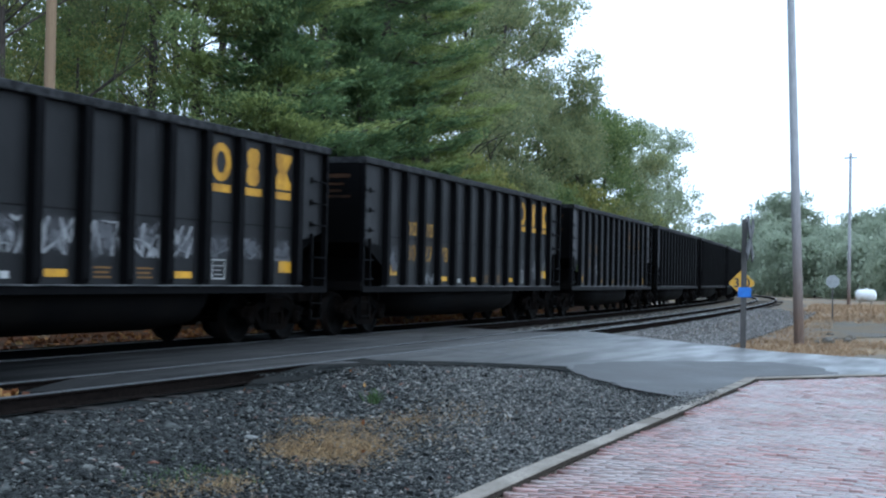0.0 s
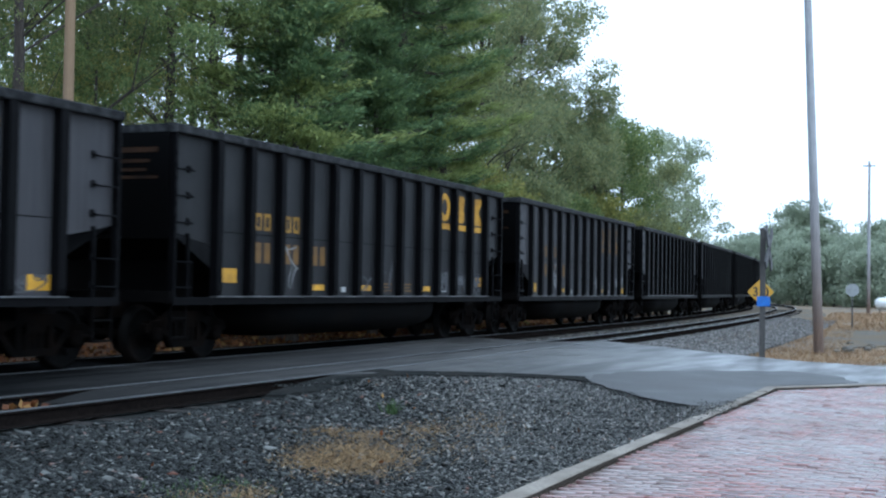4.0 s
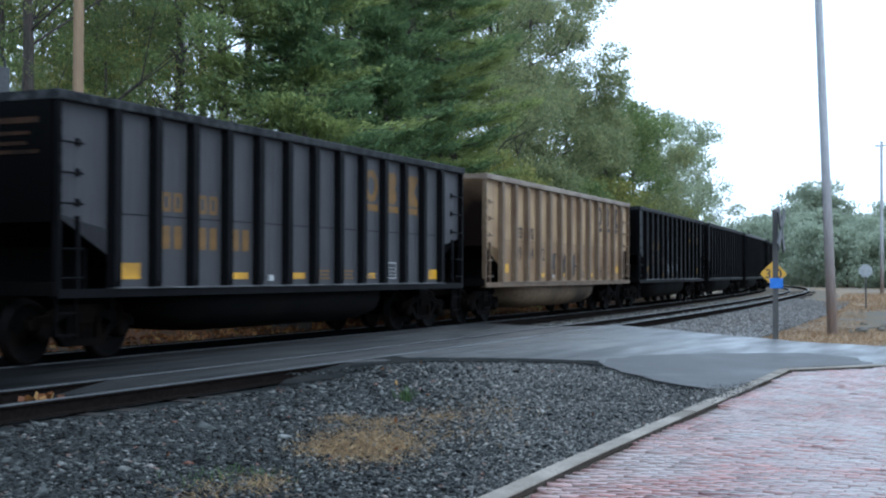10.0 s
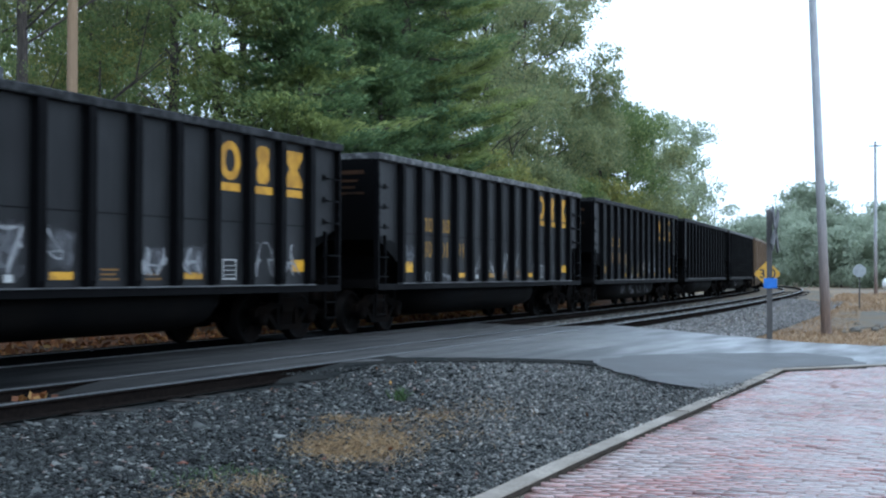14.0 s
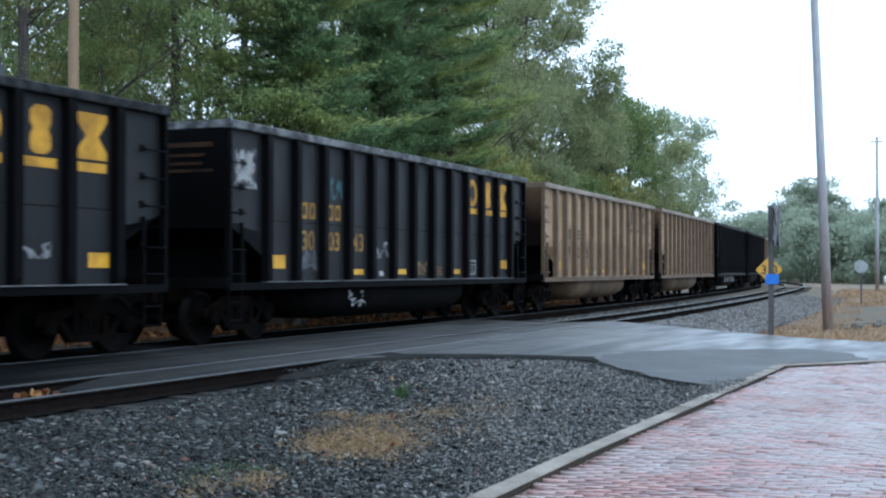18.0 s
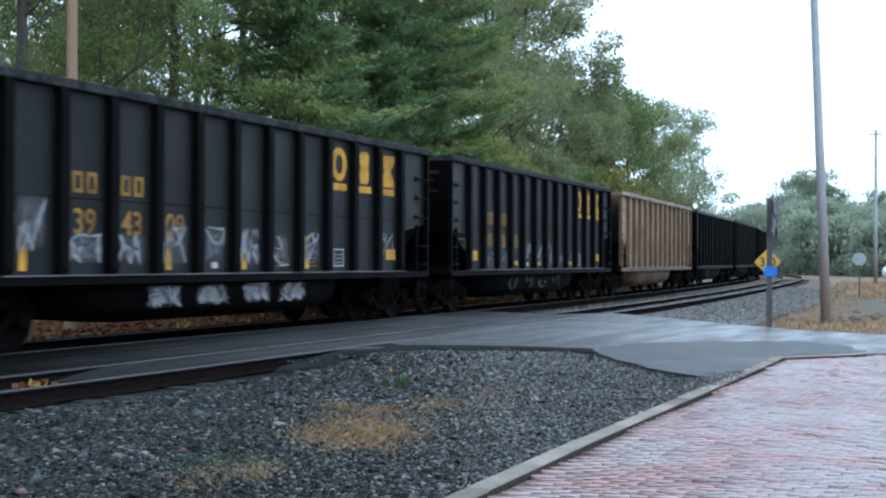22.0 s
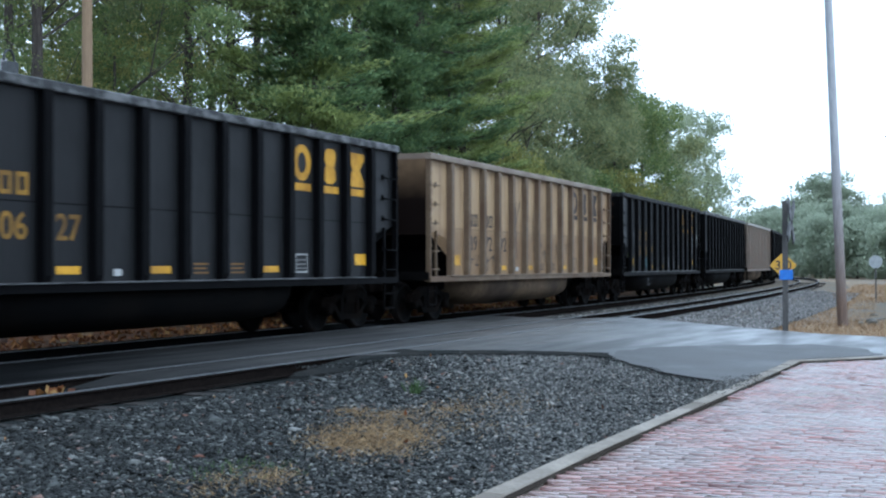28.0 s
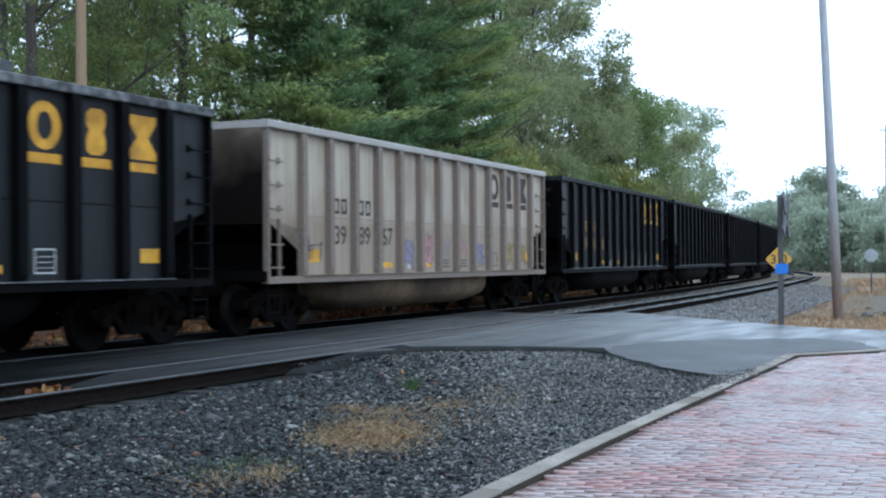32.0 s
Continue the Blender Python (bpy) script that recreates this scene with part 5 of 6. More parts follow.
def leaf_quads(nrng, centres, sizes, length, width, droop=0.0):
    """Loose leaves about centres, each a bent-free four-cornered blade turned at random."""
    n = len(centres)
    r = turn_arrays(nrng, n)
    u, v = r[:, :, 0], r[:, :, 1]
    s = sizes[:, None]
    a, b = u * s * length, v * s * width
    if droop:
        a[:, 2] -= np.abs(a[:, 2]) * droop
    return np.stack([centres - a, centres + b, centres + a, centres - b], 1)


def broadleaf(name, x, y, height, radius, leaf, label, leaves=16000, low=0.28, seed=1, size=0.15, lobes=46, gap=0.5, z0=None, limbs=11):
    """Leaves hang in sprays, the sprays gather in lobes round the limbs' ends, and gaps stay between the lobes."""
    rng, nrng = random.Random(seed), np.random.default_rng(seed)
    z = ground_z(x, y) if z0 is None else z0
    tree = thing(name, label, "tree" if height > 4 else "shrub", pose(x, y, z), group="trees beside the track")
    sh, ends = trunk_mesh(rng, height * 0.88, 0.014 * height + 0.03, limbs if height > 4 else 5)
    part("trunk", sh, BARK, tree)
    cs, rs = [], []
    for e in ends:
        cs.append(e)
        rs.append(radius * rng.uniform(0.16, 0.30))
    while len(cs) < lobes + len(ends):
        t, a = rng.random(), rng.uniform(0, 6.283)
        zz = height * (low + (0.97 - low) * t)
        prof = math.sin(math.pi * min(0.97, 0.22 + 0.74 * t)) ** 0.7
        rr = radius * prof * math.sqrt(rng.uniform(0.25, 1.0))
        cs.append(Vector((rr * math.cos(a), rr * math.sin(a), zz)))
        rs.append(radius * rng.uniform(0.13, 0.30))
    cs = np.array([tuple(c) for c in cs])
    rs = np.array(rs)
    cs[:, 2] = np.minimum(cs[:, 2], height - rs * 0.6)
    sprays = leaves // 9
    k = nrng.choice(len(cs), sprays, p=rs ** 2 / (rs ** 2).sum())
    d = nrng.normal(size=(sprays, 3))
    d /= np.linalg.norm(d, axis=1)[:, None]
    p = cs[k] + d * (rs[k] * nrng.uniform(gap, 1.0, sprays) ** 0.6)[:, None] * [1.15, 1.15, 0.8]
    p = p[p[:, 2] > height * low * 0.55]
    p = np.repeat(p, 9, axis=0) + nrng.normal(0, 2.2 * size, (len(p) * 9, 3)) * [1, 1, 0.6]
    q = leaf_quads(nrng, p, nrng.uniform(0.6, 1.3, len(p)), size, size * 0.6)
    part("crown", quads("crown", q), leaf, tree)
    return tree


def pine(x, y, height, radius, label, seed=1, tufts=1.0, z0=None, needles=PINE):
    """A white pine: well-spaced whorls of boughs, each carrying flat plumes of needles that turn up at the tips, with dark gaps between."""
    rng, nrng = random.Random(seed), np.random.default_rng(seed)
    tree = thing("pine_tree", label, "tree", pose(x, y, ground_z(x, y) if z0 is None else z0), group="trees beside the track")
    sh = Shape()
    sh.tube((0, 0, -0.3), (0, 0, height), 0.02 * height, 0.02, 8)
    cs, dirs = [], []
    z = height * 0.08 if height > 12 else 2.6
    while z < height * 0.97:
        t = z / height
        reach = radius * (1 - t) ** 0.7 * (0.8 + 0.2 * rng.random()) + 0.3
        a0 = rng.uniform(0, 6.283)
        n = rng.choice((5, 6, 7))
        for i in range(n):
            a = a0 + 6.283 * i / n + rng.uniform(-0.3, 0.3)
            ln = reach * rng.uniform(0.55, 1.12)
            rise, sag, zb = rng.uniform(-0.06, 0.16), rng.uniform(0.10, 0.24), z + rng.uniform(-0.3, 0.3)
            ca, sa = math.cos(a), math.sin(a)

            def bough(u):
                return Vector((ca * ln * u, sa * ln * u, zb + ln * (rise * u - sag * u * (1 - u) * 1.6 + 0.10 * u ** 3)))
            for u0, u1 in ((0, 0.35), (0.35, 0.7), (0.7, 1.0)):
                sh.tube(bough(u0), bough(u1), (0.014 * ln + 0.014) * (1.1 - u0), (0.014 * ln + 0.014) * (1.1 - u1), 4)
            for k in range(max(5, int(ln * 3.9))):
                u = rng.uniform(0.06, 1.0) ** 0.75
                side = rng.gauss(0, 0.20) * ln * (1.1 - 0.6 * u)
                c = bough(u) + Vector((-sa * side, ca * side, 0.05))
                m = int(rng.uniform(72, 112) * tufts)
                long, wide, thick = rng.uniform(0.42, 0.68), rng.uniform(0.30, 0.48), rng.uniform(0.10, 0.17)
                e = nrng.normal(0, 0.5, (m, 3))
                fan = a + side * 0.25 + rng.uniform(-0.3, 0.3)
                ex, ey = math.cos(fan), math.sin(fan)
                lift = 0.22 * e[:, 0] * long
                cs.append(np.stack([c.x + ex * e[:, 0] * long - ey * e[:, 1] * wide, c.y + ey * e[:, 0] * long + ex * e[:, 1] * wide, c.z + e[:, 2] * thick + lift], 1))
                dirs.append(np.tile([ex, ey, 0.28], (m, 1)))
        z += rng.uniform(0.8, 1.2) * (1.15 - 0.5 * t)
    part("trunk", sh, BARK, tree)
    cs, dirs = np.concatenate(cs), np.concatenate(dirs)
    n = len(cs)
    d = dirs + nrng.normal(0, 0.42, (n, 3))
    d /= np.linalg.norm(d, axis=1)[:, None]
    w = np.cross(d, nrng.normal(0, 0.5, (n, 3)) + [0, 0, 1.0])
    w /= np.linalg.norm(w, axis=1)[:, None]
    a, b = d * nrng.uniform(0.065, 0.135, n)[:, None], w * nrng.uniform(0.016, 0.03, n)[:, None]
    part("crown", quads("crown", np.stack([cs - a, cs - a * 0.2 + b, cs + a, cs - a * 0.2 - b], 1)), needles, tree)
    return tree


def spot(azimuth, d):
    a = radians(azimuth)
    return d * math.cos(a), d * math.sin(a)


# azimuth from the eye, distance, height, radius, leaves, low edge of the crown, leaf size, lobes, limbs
for k, (az, d, hh, rad, leaf, n, low, sz, lobes, limbs, words) in enumerate((
    (50.0, 29, 13, 3.4, LEAF_OLIVE, 36000, 0.15, 0.048, 44, 11, "olive-green broadleaf tree with thinning leaves"),
    (40.7, 33, 7.6, 2.1, LEAF_GOLD, 17000, 0.25, 0.045, 26, 9, "small yellow-green tree behind the train"),
    (43.9, 30, 13.5, 2.0, LEAF_GREEN, 26000, 0.22, 0.045, 22, 6, "slim green tree with a bare lower trunk behind the train"),
    (45.4, 34, 14, 3.0, LEAF_GREEN, 34000, 0.12, 0.054, 40, 11, "green broadleaf tree behind the train"),
    (41.2, 39.5, 13, 3.6, LEAF_GOLD, 32000, 0.15, 0.055, 34, 11, "broadleaf tree turning yellow behind the train"),
    (37.6, 38, 15, 3.8, LEAF_OLIVE, 25000, 0.18, 0.056, 34, 12, "olive-green broadleaf tree with thinning leaves"),
    (35.6, 33, 13, 3.0, LEAF_GREEN, 28000, 0.2, 0.05, 30, 11, "broadleaf tree turning yellow behind the train"),
    (34.5, 44, 16, 4.6, LEAF_GREEN, 28000, 0.15, 0.08, 46, 11, "green broadleaf tree behind the train"),
    (25.6, 55, 16, 4.0, LEAF_DUSK, 30000, 0.42, 0.075, 22, 22, "tall broadleaf tree with thinning olive leaves and bare limbs"),
    (23.6, 63, 19, 4.3, LEAF_DUSK, 40000, 0.42, 0.08, 24, 24, "tall broadleaf tree with thinning olive leaves and bare limbs"),
    (22.0, 70, 18.2, 3.3, LEAF_DUSK, 38000, 0.35, 0.085, 28, 20, "tall olive-green broadleaf tree behind the train"),
    (20.3, 74, 13.6, 3.8, LEAF_DUSK, 40000, 0.15, 0.09, 40, 12, "rounded olive-green tree behind the train"),
    (18.4, 80, 12.8, 4.0, LEAF_GREEN, 32000, 0.15, 0.095, 46, 12, "rounded dark green tree behind the train"),
    (17.2, 85, 12.6, 3.2, LEAF_DUSK, 24000, 0.15, 0.095, 36, 12, "olive-green tree with thinning leaves behind the train"),
    (16.2, 90, 13.4, 3.2, LEAF_BEND_HAZED, 10000, 0.25, 0.10, 22, 16, "small green tree with bare twigs behind the train"),
    (15.6, 98, 13.6, 3.0, LEAF_BEND_HAZED, 10000, 0.3, 0.10, 20, 18, "sparse green tree with bare twigs at the bend"),
    (14.4, 104, 13.2, 2.4, LEAF_BEND_HAZED, 9500, 0.36, 0.105, 18, 16, "sparse green tree with drooping sprays at the bend"),
    (23.8, 50, 6.6, 2.8, LEAF_GOLD, 18000, 0.1, 0.075, 40, 11, "yellow-green bush between the pines and the track"),
    (21.8, 58, 6.8, 3.0, LEAF_DUSK, 20000, 0.1, 0.08, 44, 11, "olive bush behind the train"),
    (20.0, 64, 6.4, 3.0, LEAF_GREEN, 18000, 0.1, 0.085, 44, 11, "green bush behind the train"),
    (18.3, 72, 7.0, 3.0, LEAF_GOLD, 17000, 0.1, 0.09, 40, 11, "yellow-green bush behind the train"),
    (16.5, 82, 6.8, 2.8, LEAF_DUSK, 15000, 0.1, 0.095, 36, 11, "olive bush behind the train"),
    (15.2, 90, 6.4, 2.4, LEAF_GOLD, 10000, 0.1, 0.10, 30, 9, "yellow-green bush at the bend"),
    (53.0, 31, 5.2, 3.2, LEAF_OLIVE, 9000, 0.02, 0.085, 44, 9, "olive undergrowth behind the train"),
    (58.5, 30, 5.4, 3.4, LEAF_GREEN, 9000, 0.02, 0.085, 44, 9, "green undergrowth behind the train"),
    (48.0, 33, 5.0, 3.2, LEAF_GREEN, 9000, 0.02, 0.085, 44, 9, "green undergrowth behind the train"),
    (43.0, 35, 5.2, 3.2, LEAF_OLIVE, 9000, 0.02, 0.085, 44, 9, "olive undergrowth behind the train"),
    (38.5, 36, 5.0, 3.2, LEAF_GREEN, 9000, 0.02, 0.085, 44, 9, "green undergrowth behind the train"),
    (34.0, 38, 5.0, 3.2, LEAF_OLIVE, 9000, 0.02, 0.085, 44, 9, "olive undergrowth behind the train"),
    (29.0, 44, 5.4, 3.6, LEAF_GREEN, 6000, 0.04, 0.08, 44, 9, "green undergrowth behind the train"),
    (27.0, 62, 17, 5.0, LEAF_GREEN, 22000, 0.12, 0.10, 46, 11, "green broadleaf tree deep in the wood"),
    (30.5, 58, 17, 5.2, LEAF_GREEN, 12000, 0.12, 0.10, 46, 11, "green broadleaf tree deep in the wood"),
    (36.5, 50, 16, 5.0, LEAF_OLIVE, 4500, 0.12, 0.09, 46, 11, "olive broadleaf tree deep in the wood"),
    (42.0, 46, 15, 5.0, LEAF_GREEN, 15000, 0.12, 0.09, 46, 11, "green broadleaf tree deep in the wood"),
    (46.0, 42, 15, 5.0, LEAF_OLIVE, 24000, 0.12, 0.085, 46, 11, "olive broadleaf tree deep in the wood"),
    (21.2, 71, 15.2, 2.9, LEAF_DUSK, 22000, 0.3, 0.085, 34, 16, "olive-green broadleaf tree with thinning leaves"),
)):
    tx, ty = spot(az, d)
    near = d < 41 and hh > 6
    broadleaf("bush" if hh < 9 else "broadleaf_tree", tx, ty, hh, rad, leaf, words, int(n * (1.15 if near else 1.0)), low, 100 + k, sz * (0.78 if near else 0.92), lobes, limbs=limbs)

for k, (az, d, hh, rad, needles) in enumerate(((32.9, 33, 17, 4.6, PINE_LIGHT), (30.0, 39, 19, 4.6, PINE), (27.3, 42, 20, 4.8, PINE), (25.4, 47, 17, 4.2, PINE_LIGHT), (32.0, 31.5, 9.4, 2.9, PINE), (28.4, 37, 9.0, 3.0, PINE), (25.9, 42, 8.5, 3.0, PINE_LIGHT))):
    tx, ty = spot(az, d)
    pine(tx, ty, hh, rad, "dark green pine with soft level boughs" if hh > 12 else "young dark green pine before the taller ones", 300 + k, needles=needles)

# the wood beyond the bend; its leaf colour has the haze painted in
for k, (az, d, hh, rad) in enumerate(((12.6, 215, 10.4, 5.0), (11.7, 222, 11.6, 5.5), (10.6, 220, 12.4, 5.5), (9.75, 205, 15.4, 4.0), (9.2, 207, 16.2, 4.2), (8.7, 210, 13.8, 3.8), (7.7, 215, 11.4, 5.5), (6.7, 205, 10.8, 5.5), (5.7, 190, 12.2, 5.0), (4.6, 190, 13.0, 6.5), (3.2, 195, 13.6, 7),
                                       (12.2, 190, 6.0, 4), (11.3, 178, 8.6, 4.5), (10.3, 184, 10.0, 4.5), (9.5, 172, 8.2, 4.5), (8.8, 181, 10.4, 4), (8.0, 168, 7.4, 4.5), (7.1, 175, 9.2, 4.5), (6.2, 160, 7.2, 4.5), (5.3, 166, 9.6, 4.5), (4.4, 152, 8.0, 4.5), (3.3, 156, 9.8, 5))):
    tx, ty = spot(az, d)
    broadleaf("far_tree", tx, ty, hh, rad, LEAF_FAR_HAZED, "green tree in the distance, haze painted into its leaves", 7000, 0.03, 500 + k, 0.23, 60, gap=0.35, z0=-0.4)

# ---- poles and signs east of the road ----
def round_pole(name, x, y, z, top, r, label, lean=(0, 0), wood=OLD_POLE):
    pole = thing(name, label, "utility pole", pose(x, y, z), group="wooden poles")
    sh = Shape()
    rings, n = [], 12
    for t in (0, 0.02, 0.15, 0.4, 0.7, 1.0):
        rr = r * (1.12 if t == 0 else 1 - 0.3 * t)
        rings.append([(lean[0] * t + rr * math.cos(6.2832 * i / n), lean[1] * t + rr * math.sin(6.2832 * i / n), top * t) for i in range(n)])
    part("shaft", sh.loft(rings), wood, pole, smooth=False)
    return pole


round_pole("utility_pole", 36.0, 5.46, -0.36, 11.5, 0.14, "tall weathered wooden pole in dry grass beside the road", (-0.1, 0.42))
far_pole = round_pole("utility_pole", 106.0, 12.25, -0.4, 12.3, 0.15, "far wooden pole with a small top pin", (0, 0))
part("top_pin", Shape().box(-0.05, 0.05, -0.5, 0.5, 11.9, 12.02).box(-0.08, 0.08, -0.08, 0.08, 12.02, 12.35), GREY_METAL, far_pole)
round_pole("utility_pole", 20.08, 18.04, -0.2, 10.0, 0.135, "brown wooden pole among the trees behind the train", (0.1, 0.12), POLE)

box_pole = round_pole("utility_pole", 17.15, 17.4, -0.2, 5.3, 0.09, "short grey pole with a meter box behind the train", (0, 0))
part("meter_box", Shape().loft([[(x, y, z) for x, y in ((-0.13 * w, -0.24), (0.13 * w, -0.24), (0.13 * w, -0.07), (-0.13 * w, -0.07))] for z, w in ((4.6, 0.94), (4.63, 1), (5.2, 1), (5.23, 0.94))]), DARK_METAL, box_pole, "dark steel meter box")
for k in range(8):
    a0, a1 = math.pi * k / 8, math.pi * (k + 1) / 8
    part("conduit", Shape().tube((-0.02 + 0.13 * math.cos(a0), -0.15, 5.25 + 0.2 * math.sin(a0)), (-0.02 + 0.13 * math.cos(a1), -0.15, 5.25 + 0.2 * math.sin(a1)), 0.025, n=6), DARK_METAL, box_pole)
part("downpipe", Shape().tube((-0.14, -0.17, 3.7), (-0.14, -0.17, 4.76), 0.045, n=8), GREY_METAL, box_pole, "grey conduit pipe")

crossbuck = thing("railroad_crossing_sign", "crossbuck seen edge-on with shade-dark boards on a grey wooden post", "sign", pose(29.6, 5.76, -0.3, 0, 0, 11))
part("post", Shape().loft([[(x * w, y * w, z) for x, y in ((-0.065, -0.065), (0.065, -0.065), (0.065, 0.065), (-0.065, 0.065))] for z, w in ((-0.1, 1), (3.05, 1), (3.09, 0.8))]), POST, crossbuck)
for tilt, ln in ((48, 0.62), (-42, 0.62)):
    part("blade", Shape().box(-0.02, 0.02, -ln, ln, -0.11, 0.11), SHADED_WHITE, crossbuck, "white crossbuck board with its shade painted in", at=pose(0.0, -0.13, 2.62, 0, 0, 81) @ pose(0, 0, 0, tilt))
part("blue_panel", Shape().box(-0.012, 0.012, -0.15, 0.15, -0.115, 0.115), SIGN_BLUE, crossbuck, "small blue notice panel", at=pose(-0.085, -0.02, 1.385))

speed = thing("speed_sign", "yellow diamond speed sign beside the track", "sign", pose(41.6, 8.16, -0.4, 0, 0, 11))
part("post", Shape().box(-0.025, 0.025, -0.025, 0.025, 0, 2.1), POST, speed)
part("board", Shape().loft([[(x, y, z + 1.70) for y, z in ((0, -0.4), (0.03, -0.4), (0.4, -0.03), (0.4, 0.03), (0.03, 0.4), (-0.03, 0.4), (-0.4, 0.03), (-0.4, -0.03), (-0.03, -0.4))] for x in (-0.045, -0.033)]), SIGN_YELLOW, speed)
part("speed", text_mesh("30", 0.29, 1.6), SIGN_BLACK, speed, "black figures", at=pose(-0.052, 0, 1.565, 90, 0, -90))

stop = thing("stop_sign", "grey back of an eight-sided road sign on a thin post", "sign", pose(60.5, 7.70, -0.4, 0, 0, 6))
part("post", Shape().box(-0.035, 0.035, -0.035, 0.035, 0, 2.15), POST, stop)
part("board", Shape().loft([[(x, 0.31 * math.cos(radians(22.5 + 45 * i)), 1.85 + 0.31 * math.sin(radians(22.5 + 45 * i))) for i in range(8)] for x in (-0.05, -0.036)]), SIGN_BACK, stop)

tank = thing("gas_tank", "white rounded gas tank lying on two blocks", "tank", pose(112.0, 11.55, -0.4, 0, 0, 90))
rings = []
for x, r in ((-0.86, 0.12), (-0.82, 0.3), (-0.7, 0.45), (-0.5, 0.52), (0.5, 0.52), (0.7, 0.45), (0.82, 0.3), (0.86, 0.12)):
    rings.append([(x, r * math.cos(6.2832 * i / 20), 0.85 + r * math.sin(6.2832 * i / 20)) for i in range(20)])
part("vessel", Shape().loft(rings), WHITE_PAINT, tank, smooth=True)
part("valve_dome", Shape().tube((0, 0, 1.34), (0, 0, 1.48), 0.14, 0.12, 12), WHITE_PAINT, tank)
for x in (-0.5, 0.42):
    part("block", Shape().box(x, x + 0.12, -0.3, 0.3, 0, 0.42), CONCRETE, tank)

broadleaf("dark_bush", 62.0, 4.35, 1.7, 0.8, LEAF_DUSK, "low dark bush beside the road sign", 5000, 0.05, 77, 0.06, 20, z0=-0.45)

# a heap of broken concrete and boards by the pole
for k, (x, y, s) in enumerate(((38.4, 5.0, 0.2), (39.6, 4.6, 0.16), (41.5, 4.7, 0.18), (37.6, 5.2, 0.12), (43.5, 5.6, 0.14))):
    rng = random.Random(900 + k)
    n = 8
    rings = [[(s * f * math.cos(6.2832 * i / n) * rng.uniform(0.8, 1.2), s * f * 0.8 * math.sin(6.2832 * i / n) * rng.uniform(0.8, 1.2), s * z) for i in range(n)] for z, f in ((-0.2, 1.0), (0.3, 1.05), (0.6, 0.7), (0.72, 0.3))]
    tagged(part("rubble_block", Shape().loft(rings), SHOULDER_BED, at=pose(x, y, -0.38, 0, 0, rng.uniform(0, 360))), "broken grey concrete lump in the dry grass", "rubble", group="broken concrete lumps")

# ---- kerb ----
kerb = thing("kerb", "worn pale concrete kerb along the brick pavement", "kerb", kind="structure")
for (x0, y0), (x1, y1) in zip(KERB_LINE, KERB_LINE[1:]):
    ln, ang = math.hypot(x1 - x0, y1 - y0), math.degrees(math.atan2(y1 - y0, x1 - x0))
    n = max(1, round(ln / 2.6))
    for i in range(n):
        rng = random.Random(int(x0 * 10) + i)
        a, b = ln * i / n + 0.006, ln * (i + 1) / n - 0.006
        if x0 < 0 and x1 < 5 and i < n - 3 or x0 > 25:
            if i % 3:
                continue
            b = min(ln, ln * (i + 3) / n) - 0.006
        w0, w1 = -0.105, 0.075
        top = -0.195 + rng.uniform(-0.006, 0.006)
        prof = [(w0, -0.55), (w0, top - 0.015), (w0 + 0.012, top), (w1 - 0.02, top), (w1, top - 0.02), (w1, -0.55)]
        # dark wedge filling the corner between kerb and bricks
        part("gutter_strip", Shape().loft([[(x, y, z) for y, z in ((w0 - 0.028, PAVE_Z - 0.01), (w0 - 0.004, PAVE_Z + 0.018), (w0 + 0.004, PAVE_Z - 0.03))] for x in (a - 0.006, b + 0.006)]), GUTTER, kerb, "dark strip along the foot of the kerb", at=pose(x0, y0, 0, 0, 0, ang))
        part("kerbstone", Shape().loft([[(x, y, z) for y, z in prof] for x in (a, b)]), CONCRETE, kerb, at=pose(x0, y0, rng.uniform(-0.004, 0.004), 0, 0, ang + rng.uniform(-0.15, 0.15)))

# ---- loose stone, grass and leaves ----
OCTA_V = [(1, 0, 0), (-1, 0, 0), (0, 1, 0), (0, -1, 0), (0, 0, 1), (0, 0, -1)]
OCTA_F = [(0, 2, 4), (2, 1, 4), (1, 3, 4), (3, 0, 4), (2, 0, 5), (1, 2, 5), (3, 1, 5), (0, 3, 5)]


def stones(name, pts, sizes, seed, label, mat=STONE):
    nrng = np.random.default_rng(seed)
    n = len(pts)
    v = np.array(OCTA_V, np.float32)[None] * nrng.uniform(0.55, 1.25, (n, 6, 1)) + nrng.normal(0, 0.16, (n, 6, 3))
    v[:, :, 2] *= 0.5
    v[:, :, 0] *= 1.25
    m = turn_arrays(nrng, n, 0.6) * sizes[:, None, None]
    places = np.concatenate([m, pts[:, :, None]], 2)
    me = solids(name, v, OCTA_F, places)
    return tagged(part(name, me, mat), label, "gravel", kind="stuff")


nrng = np.random.default_rng(11)
pts = []
for _ in range(105000):
    x, y = 4.6 + 14.4 * nrng.random(), 3.4 + 5.43 * nrng.random()
    if x < y * 0.80 or y < 3.45 + (x - 7.6) * 0.036 or (x > 15.75 and y < np.interp(x, [15.75, 16.4, 16.9, 17.7, 18.7], [3.7, 4.0, 4.65, 5.5, 6.2])) or (y > 6.2 and x > np.interp(y, [6.2, 6.8, 7.4, 8.1, 8.75], [18.85, 19.0, 18.6, 17.9, 17.2])):
        continue
    pts.append((x, y))
pts = np.array(pts)
near_rail = np.clip((pts[:, 1] - 5.2) / 2.5, 0, 1)
size = nrng.uniform(0.011, 0.025, len(pts)) + near_rail * nrng.uniform(0.003, 0.017, len(pts))
size *= np.where(nrng.random(len(pts)) < 0.04, 1.7, 1.0)
keep = nrng.random(len(pts)) < np.where(pts[:, 0] > 13, 0.8, 0.95)
